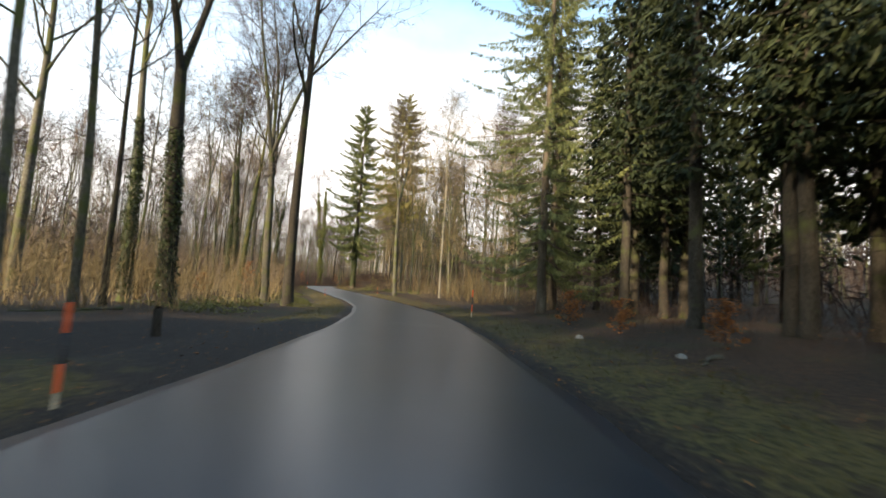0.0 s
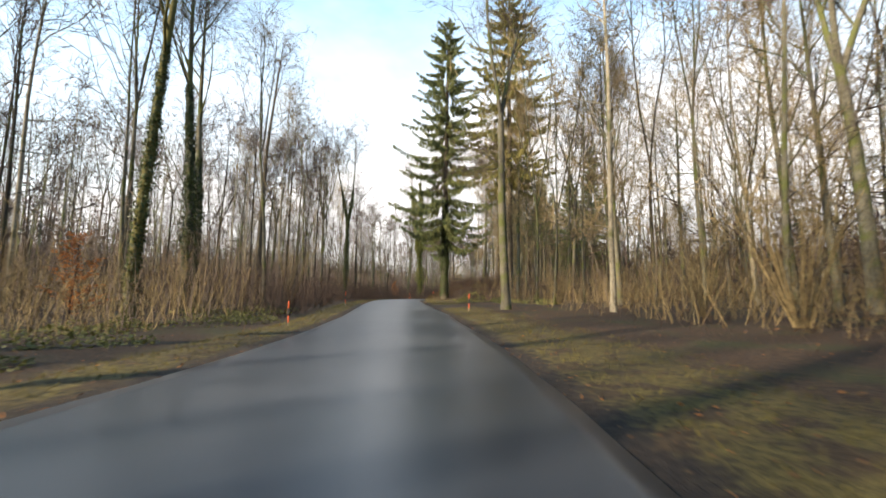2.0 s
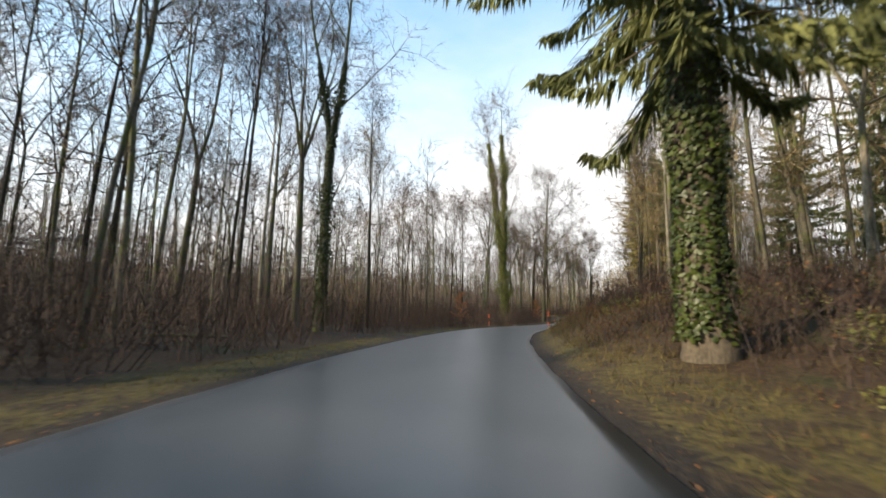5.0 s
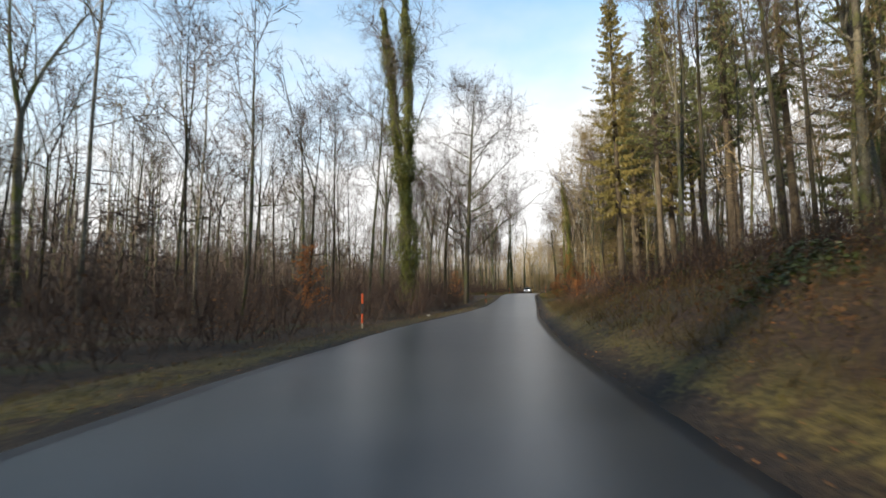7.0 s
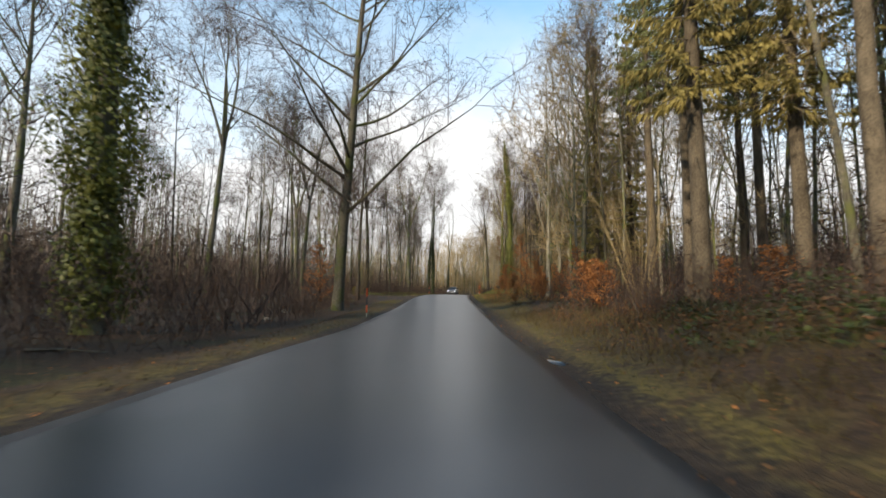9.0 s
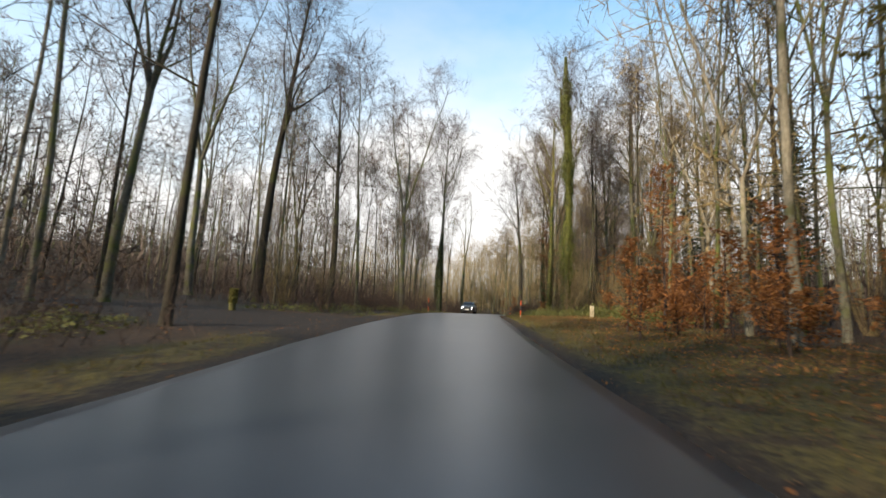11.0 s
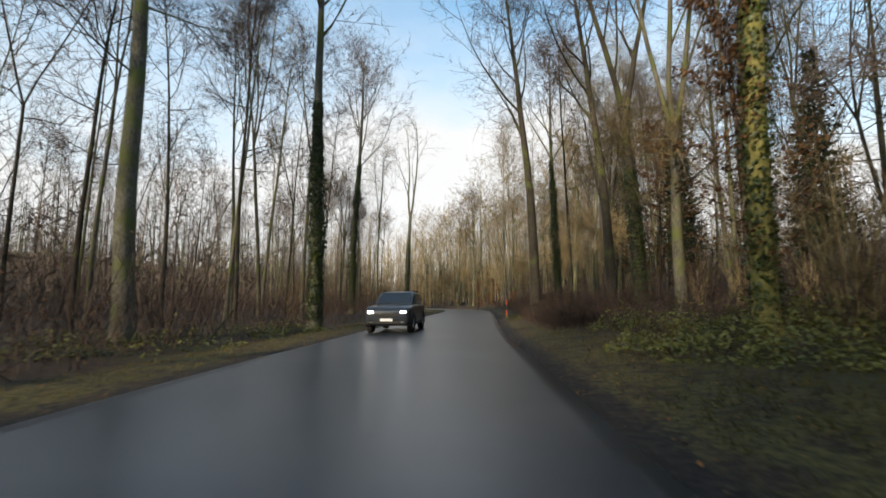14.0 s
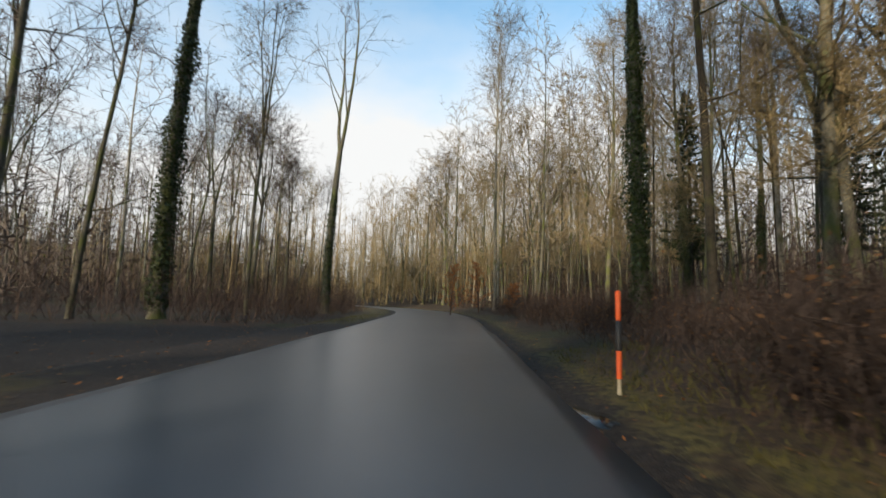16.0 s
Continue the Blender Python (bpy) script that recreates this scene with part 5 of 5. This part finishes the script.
def leaf_drift(name, seed, n, y0, y1, d0, d1, mat):
    r = np.random.default_rng(seed)
    y, d = r.uniform(y0, y1, n), r.uniform(d0, d1, n)
    keep = np.sin(y * 1.7 + 2 * np.sin(d)) * np.sin(d * 1.9 + y * 0.6) > r.uniform(-1.2, 0.8, n)
    y, d = y[keep], d[keep]
    n = len(y)
    x = road_x(y) + road_w(y) / 2 + d
    c = np.stack([x, y, ground_z(x, y) + r.uniform(0.02, 0.08, n)], 1)
    al = unit(r.normal(0, 1, (n, 3)) * [1, 1, 0.5]) * r.uniform(0.02, 0.045, (n, 1))
    ac = unit(np.cross(al, r.normal(0, 0.4, (n, 3)) + [0, 0, 1])) * np.linalg.norm(al, axis=1)[:, None] * 0.6
    g = Geo()
    g.leaves(c, al, ac)
    tagged(new(name, g.mesh(name, mat)), "drift of fallen copper leaves on the verge", "leaves", kind="stuff")


leaf_drift("leaf_drift_east", 83, 22000, 198, 240, 1.2, 12, M_LEAFBROWN)
leaf_drift("copper_drift_east", 85, 15000, 200, 238, 1.6, 11, M_LEAFORANGE)
leaf_drift("leaf_drift_bank", 84, 12000, 112, 190, 1.6, 8, M_LEAFBROWN)
fallen("fallen_leaves", 81, 26000, M_LEAFBROWN, 11)
fallen("fallen_copper_leaves", 82, 7000, M_LEAFORANGE, 8)


# ---- roadside marker poles ----
def ring_mesh(name, r, z0, z1, mat, sides=12, tip=False):
    g = Geo()
    pts = [(0, 0, z0), (0, 0, z1)] + ([(0, 0, z1 + 0.015)] if tip else [])
    g.tube(np.array(pts), [r, r] + ([r * 0.55] if tip else []), sides)
    me_n = len(pts)
    cap = np.array([[(me_n - 1) * sides + j, (me_n - 1) * sides + (j + 1) % sides, me_n * sides] for j in range(sides)])
    verts = np.concatenate([np.concatenate(g.v), [(0, 0, pts[-1][2])]])
    return mesh_of(name, verts, [np.concatenate(g.f), cap], mat, True)


def marker_pole():
    pole = new("marker_pole")
    part("lower_stake", ring_mesh("lower_stake", 0.030, -0.2, 0.22, M_WOOD), pole, "bare wooden foot of the pole")
    part("orange_band", ring_mesh("orange_band", 0.036, 0.22, 0.60, M_ORANGE), pole, "bright orange band")
    part("black_band", ring_mesh("black_band", 0.0365, 0.60, 1.02, M_BLACK), pole, "black band")
    part("orange_band", ring_mesh("orange_band", 0.036, 1.02, 1.42, M_ORANGE, tip=True), pole, "bright orange band")
    return pole


pole = marker_pole()
for x, y in ((-6.35, 17.6), (1.1, 39.9), (-7.7, 80.9), (-12.8, 65.7), (-19.7, 86.6), (-22.2, 133.6), (-31.2, 148.6), (-28.2, 184.1), (-25.7, 238.3), (-17.6, 232.3), (-12.9, 271.3)):
    set_down(pole, x, y, 0.74 if y < 20 else 0.86 if 80 < y < 82 else 0.7 if 65 < y < 66 else 0.88 if 86 < y < 87 else 1.12 if 39 < y < 40 else 1.0, sink=-0.1 if 39 < y < 40 else 0.0, label="orange and black snow marker pole in the verge", category="pole", group="marker poles", tilt=(random.uniform(-1, 1), random.uniform(-1, 1)))
discard(pole)


# ---- posts and stumps ----
def wooden_post(height, r, mat, moss, name="wooden_post"):
    post = new(name)
    rr = np.random.default_rng(int(height * 100))
    g = Geo()
    hs = np.array([-0.2, 0.0, height * 0.5, height - 0.02, height])
    g.tube(np.stack([rr.normal(0, 0.006, 5), rr.normal(0, 0.006, 5), hs], 1), np.array([1.08, 1.05, 1.0, 0.97, 0.85]) * r, 10)
    cap = np.array([[4 * 10 + j, 4 * 10 + (j + 1) % 10, 50] for j in range(10)])
    part("stake", mesh_of("stake", np.concatenate([np.concatenate(g.v), [(0, 0, height)]]), [np.concatenate(g.f), cap], mat, True), post)
    if moss:
        m = Geo()
        n = 500
        t, h = rr.random(n) * 6.283, height * (0.35 + 0.68 * rr.random(n))
        c = np.stack([np.cos(t), np.sin(t), 0 * t], 1) * (r + 0.03 * rr.random((n, 1))) + np.stack([0 * h, 0 * h, h], 1)
        al = unit(rr.normal(0, 1, (n, 3))) * 0.05
        m.leaves(c, al, unit(np.cross(al, rr.normal(0, 1, (n, 3)))) * 0.04)
        part("moss", m.mesh("moss", M_MOSS), post, "cushion of yellow-green moss")
    return post


for proto, places, label in ((wooden_post(0.95, 0.075, M_WOOD, False), ((-11.6, 231.9), (-12.7, 229.1)), "pale weathered wooden post on the leafy verge"),
                             (wooden_post(1.1, 0.17, M_MOSSBARK, True), ((-36.9, 124.6), (-35.0, 217.7)), "mossy old stump by the forest track"),
                             (wooden_post(0.7, 0.11, M_DARKBARK, False), ((-9.2, 24.5), (-40.5, 125.5)), "short dark wooden post by the track")):
    for x, y in places:
        set_down(proto, x, y, 1.0, label=label, category="post", group="wooden posts")
    discard(proto)


def field_stone(seed, size):
    rr = np.random.default_rng(seed)
    bm = bmesh.new()
    bmesh.ops.create_icosphere(bm, subdivisions=3, radius=size)
    for v in bm.verts:
        v.co *= 1 + 0.18 * noise.noise(v.co * (2.5 / size) * 0.6 + Vector((seed, 0, 0)))
        v.co.z = v.co.z * 0.7 + size * 0.35
    return bm_mesh("marker_stone", bm, M_STONE, True)


for seed, x, y, size in ((1, -33.9, 189.3, 0.28), (2, -33.2, 184.6, 0.16), (3, 3.6, 22.8, 0.12), (4, -30.6, 160.0, 0.14), (5, 2.9, 27.2, 0.13)):
    st = new("marker_stone", field_stone(seed, size))
    st.location = (x, y, float(ground_z(x, y)) - size * 0.15)
    tagged(st, "pale field stone at the edge of the verge", "stone", "stones along the road")


# ---- puddles where the asphalt meets the shoulder ----
def puddle(seed, x, y, length, width):
    rr = np.random.default_rng(seed)
    turn = np.arange(24) * math.tau / 24
    reach = 1 + 0.18 * np.sin(turn * 3 + rr.random() * 6) + 0.10 * np.sin(turn * 5 + rr.random() * 6)
    top = np.stack([np.cos(turn) * reach * width / 2, np.sin(turn) * reach * length / 2, np.zeros(24)], 1)
    rim = top * [1.08, 1.08, 1] - [0, 0, 0.05]
    verts = np.concatenate([top, rim, [(0, 0, 0)]])
    j = np.arange(24)
    k = (j + 1) % 24
    faces = [np.stack([24 + j, 24 + k, k, j], 1), np.stack([j, k, np.full(24, 48)], 1)]
    ob = new("puddle", mesh_of("puddle", verts, faces, M_PUDDLE, True))
    ob.location = (x, y, float(ground_z(x, y)) + 0.015)
    tagged(ob, "shallow puddle on the dark soil shoulder", "puddle", "puddles along the road")


for seed, off, y, length, width in ((7, 0.36, 171.2, 1.3, 0.5), (8, 0.2, 270.4, 0.8, 0.4)):
    puddle(seed, float(road_x(y) + road_w(y) / 2) + off, y, length, width)


# ---- fallen branches in the brush ----
rb = np.random.default_rng(91)
for k in range(16):
    y = rb.uniform(20, 285)
    side = rb.choice([-1, 1])
    x = float(road_x(y) + side * (road_w(y) / 2 + rb.uniform(4.2, 9)))
    g = Geo()
    turn = rb.random() * 6.283
    length = rb.uniform(1.6, 4.5)
    n = 6
    t = np.linspace(0, 1, n)
    px, py = x + math.cos(turn) * length * t, y + math.sin(turn) * length * t + 0.15 * np.sin(t * 5)
    pts = np.stack([px, py, ground_z(px, py) + 0.05], 1)
    rr = np.linspace(rb.uniform(0.04, 0.09), 0.012, n)
    g.tube(pts, rr, 6)
    feet, ways, _ = fan(rb, pts, 6, 0.3, 0.8, 0.3)
    g.spikes(feet, feet + ways * rb.uniform(0.4, 1.1, (6, 1)), 0.014, True)
    tagged(new("fallen_branch", g.mesh("fallen_branch", M_BARK, True)), "fallen bare branch lying on leaf litter", "branch", "fallen branches")


# ---- the oncoming car, dark, with its headlamps on ----
def loft(sections, mat, name, smooth=True):
    """Closed rings of equal length joined into a skin, with end caps."""
    k = len(sections[0])
    verts = np.concatenate([np.asarray(s, float) for s in sections])
    i, j = np.meshgrid(np.arange(len(sections) - 1), np.arange(k), indexing="ij")
    faces = np.stack([i * k + j, i * k + (j + 1) % k, (i + 1) * k + (j + 1) % k, (i + 1) * k + j], -1).reshape(-1, 4)
    bm = bmesh.new()
    vs = [bm.verts.new(v) for v in verts]
    for f in faces:
        bm.faces.new([vs[a] for a in f])
    bm.faces.new([vs[a] for a in range(k)][::-1])
    bm.faces.new([vs[(len(sections) - 1) * k + a] for a in range(k)])
    bmesh.ops.recalc_face_normals(bm, faces=bm.faces)
    return bm_mesh(name, bm, mat, smooth)


def rounded(y, half, z0, z1, r=0.12, n=4):
    pts = []
    for cx, cz, a0 in ((half - r, z1 - r, 0), (-half + r, z1 - r, 90), (-half + r, z0 + r, 180), (half - r, z0 + r, 270)):
        for s in range(n):
            a = radians(a0 + 90 * s / (n - 1))
            pts.append((cx + r * math.cos(a), y, cz + r * math.sin(a)))
    return pts


def panel(corners, mat, name, thick=0.02):
    bm = bmesh.new()
    vs = [bm.verts.new(c) for c in corners]
    f = bm.faces.new(vs)
    f.normal_update()
    out = f.normal * thick
    ext = bmesh.ops.extrude_face_region(bm, geom=[f])
    for e in ext["geom"]:
        if isinstance(e, bmesh.types.BMVert):
            e.co += out
    bmesh.ops.recalc_face_normals(bm, faces=bm.faces)
    bmesh.ops.bevel(bm, geom=list(bm.edges), offset=thick * 0.35, segments=1, affect="EDGES")
    return bm_mesh(name, bm, mat)


def block(c, s, mat, name, bev=0.02):
    bm = bmesh.new()
    bmesh.ops.create_cube(bm, size=1)
    for v in bm.verts:
        v.co = Vector((c[0] + v.co.x * s[0], c[1] + v.co.y * s[1], c[2] + v.co.z * s[2]))
    bmesh.ops.bevel(bm, geom=list(bm.edges), offset=min(bev, min(s) * 0.4), segments=2, affect="EDGES")
    return bm_mesh(name, bm, mat)


def wheel_mesh(profile, mat, name, n=24):
    """A ring turned about the x axis from (x, radius) points."""
    verts, k = [], len(profile)
    for a in range(n):
        t = 2 * math.pi * a / n
        verts += [(px, pr * math.cos(t), pr * math.sin(t)) for px, pr in profile]
    i, j = np.meshgrid(np.arange(n), np.arange(k - 1), indexing="ij")
    faces = np.stack([i * k + j, i * k + j + 1, ((i + 1) % n) * k + j + 1, ((i + 1) % n) * k + j], -1).reshape(-1, 4)
    return mesh_of(name, verts, faces, mat, True)


def build_car(x, y, turn):
    """Front towards -y in its own axes."""
    car = new("car")
    body = [rounded(-2.30, 0.78, 0.42, 0.86), rounded(-2.24, 0.88, 0.34, 0.98), rounded(-1.9, 0.93, 0.30, 1.06), rounded(-1.2, 0.95, 0.30, 1.12), rounded(-0.85, 0.95, 0.30, 1.14),
            rounded(0.6, 0.95, 0.30, 1.16), rounded(1.7, 0.95, 0.30, 1.16), rounded(2.2, 0.92, 0.34, 1.12), rounded(2.34, 0.84, 0.42, 1.0)]
    part("body", loft(body, M_CAR, "body"), car, "glossy dark car body")
    cabin = [rounded(-0.95, 0.82, 1.05, 1.15, 0.04), rounded(-0.45, 0.79, 1.05, 1.50, 0.10), rounded(-0.15, 0.76, 1.05, 1.68, 0.14), rounded(0.6, 0.75, 1.05, 1.72, 0.14), rounded(1.6, 0.74, 1.05, 1.68, 0.14), rounded(2.0, 0.74, 1.05, 1.45, 0.12), rounded(2.2, 0.76, 1.05, 1.18, 0.05)]
    part("cabin", loft(cabin, M_CAR, "cabin"), car)
    part("windscreen", panel([(-0.70, -0.93, 1.17), (0.70, -0.93, 1.17), (0.62, -0.26, 1.63), (-0.62, -0.26, 1.63)], M_GLASS, "windscreen", 0.015), car, "dark windscreen glass")
    for s in (-1, 1):
        for y0, y1, t0, t1 in ((-0.55, 0.45, -0.05, 0.45), (0.55, 1.85, 0.55, 1.6)):
            c = [(s * 0.835, y0, 1.18), (s * 0.835, y1, 1.18), (s * 0.770, t1, 1.60), (s * 0.770, t0, 1.60)]
            part("side_window", panel(c if s > 0 else c[::-1], M_GLASS, "side_window", 0.02), car, "dark tinted side window")
        part("headlamp", block((s * 0.65, -2.275, 0.84), (0.30, 0.12, 0.12), M_LAMP, "headlamp", 0.045), car, "lit white headlamp")
        part("wing_mirror", block((s * 1.05, -0.55, 1.22), (0.20, 0.14, 0.16), M_CAR, "wing_mirror", 0.04), car)
        part("roof_rail", block((s * 0.66, 0.7, 1.735), (0.04, 1.8, 0.04), M_TRIM, "roof_rail", 0.01), car)
        for wy in (-1.42, 1.42):
            wh = new("wheel")
            wh.parent = car
            wh.location = (s * 0.84, wy, 0.36)
            part("tyre", wheel_mesh([(-0.11, 0.24), (-0.12, 0.34), (-0.09, 0.365), (0.09, 0.365), (0.12, 0.34), (0.11, 0.24)], M_RUBBER, "tyre"), wh)
            part("rim", wheel_mesh([(-0.10, 0.245), (s * 0.10, 0.245), (s * 0.085, 0.19), (s * 0.10, 0.06), (s * 0.10, 0.001)], M_CHROME, "rim"), wh, "grey alloy rim")
    for s in (-1, 1):
        for wy in (-1.42, 1.42):
            arch = Geo()
            a = np.linspace(-0.25, math.pi + 0.25, 15)
            arch.tube(np.stack([np.full(15, s * 0.945), wy + 0.42 * np.cos(a), 0.38 + 0.42 * np.sin(a)], 1), np.full(15, 0.035), 6)
            part("wheel_arch", arch.mesh("wheel_arch", M_TRIM, True), car, "black plastic wheel arch")
        part("side_sill", block((s * 0.945, 0, 0.36), (0.05, 1.9, 0.12), M_TRIM, "side_sill", 0.02), car, "black plastic sill")
        for y0 in (-0.62, 0.5, 1.55):
            part("door_seam", block((s * 0.952, y0, 0.78), (0.006, 0.012, 0.66), M_TRIM, "door_seam", 0.002), car)
        for y0 in (0.32, 1.38):
            part("door_handle", block((s * 0.965, y0, 0.98), (0.03, 0.2, 0.035), M_CAR, "door_handle", 0.012), car)
        part("fog_lamp", block((s * 0.62, -2.345, 0.47), (0.16, 0.02, 0.07), M_CHROME, "fog_lamp", 0.008), car, "small round fog lamp")
        part("wiper", block((s * 0.3 - 0.12, -0.90, 1.215), (0.52, 0.02, 0.015), M_TRIM, "wiper", 0.004), car, "black wiper blade")
        part("bonnet_crease", block((s * 0.42, -1.55, 1.092), (0.03, 1.1, 0.02), M_CAR, "bonnet_crease", 0.008), car)
        part("tail_lamp", block((s * 0.78, 2.27, 0.95), (0.16, 0.1, 0.26), M_ORANGE, "tail_lamp", 0.03), car, "red tail lamp glass")
    part("roof_trim", block((0, -0.24, 1.655), (1.2, 0.03, 0.02), M_TRIM, "roof_trim", 0.006), car)
    part("grille", block((0, -2.29, 0.74), (0.95, 0.06, 0.15), M_TRIM, "grille"), car)
    for z in (0.72, 0.77):
        part("grille_bar", block((0, -2.325, z), (0.7, 0.012, 0.010), M_CHROME, "grille_bar", 0.004), car, "chrome bar")
    part("bumper", block((0, -2.27, 0.46), (1.62, 0.14, 0.16), M_TRIM, "bumper", 0.04), car)
    part("number_plate", block((0, -2.352, 0.55), (0.50, 0.012, 0.11), M_PLATE, "number_plate", 0.003), car)
    car.matrix_basis = pose(x, y, float(road_z(y)) + 0.055, 0, 0, turn)
    tagged(car, "dark estate car with lit headlamps on the wet road", "car")


build_car(float(road_x(258.7)) - 1.6, 258.7, -9.5)
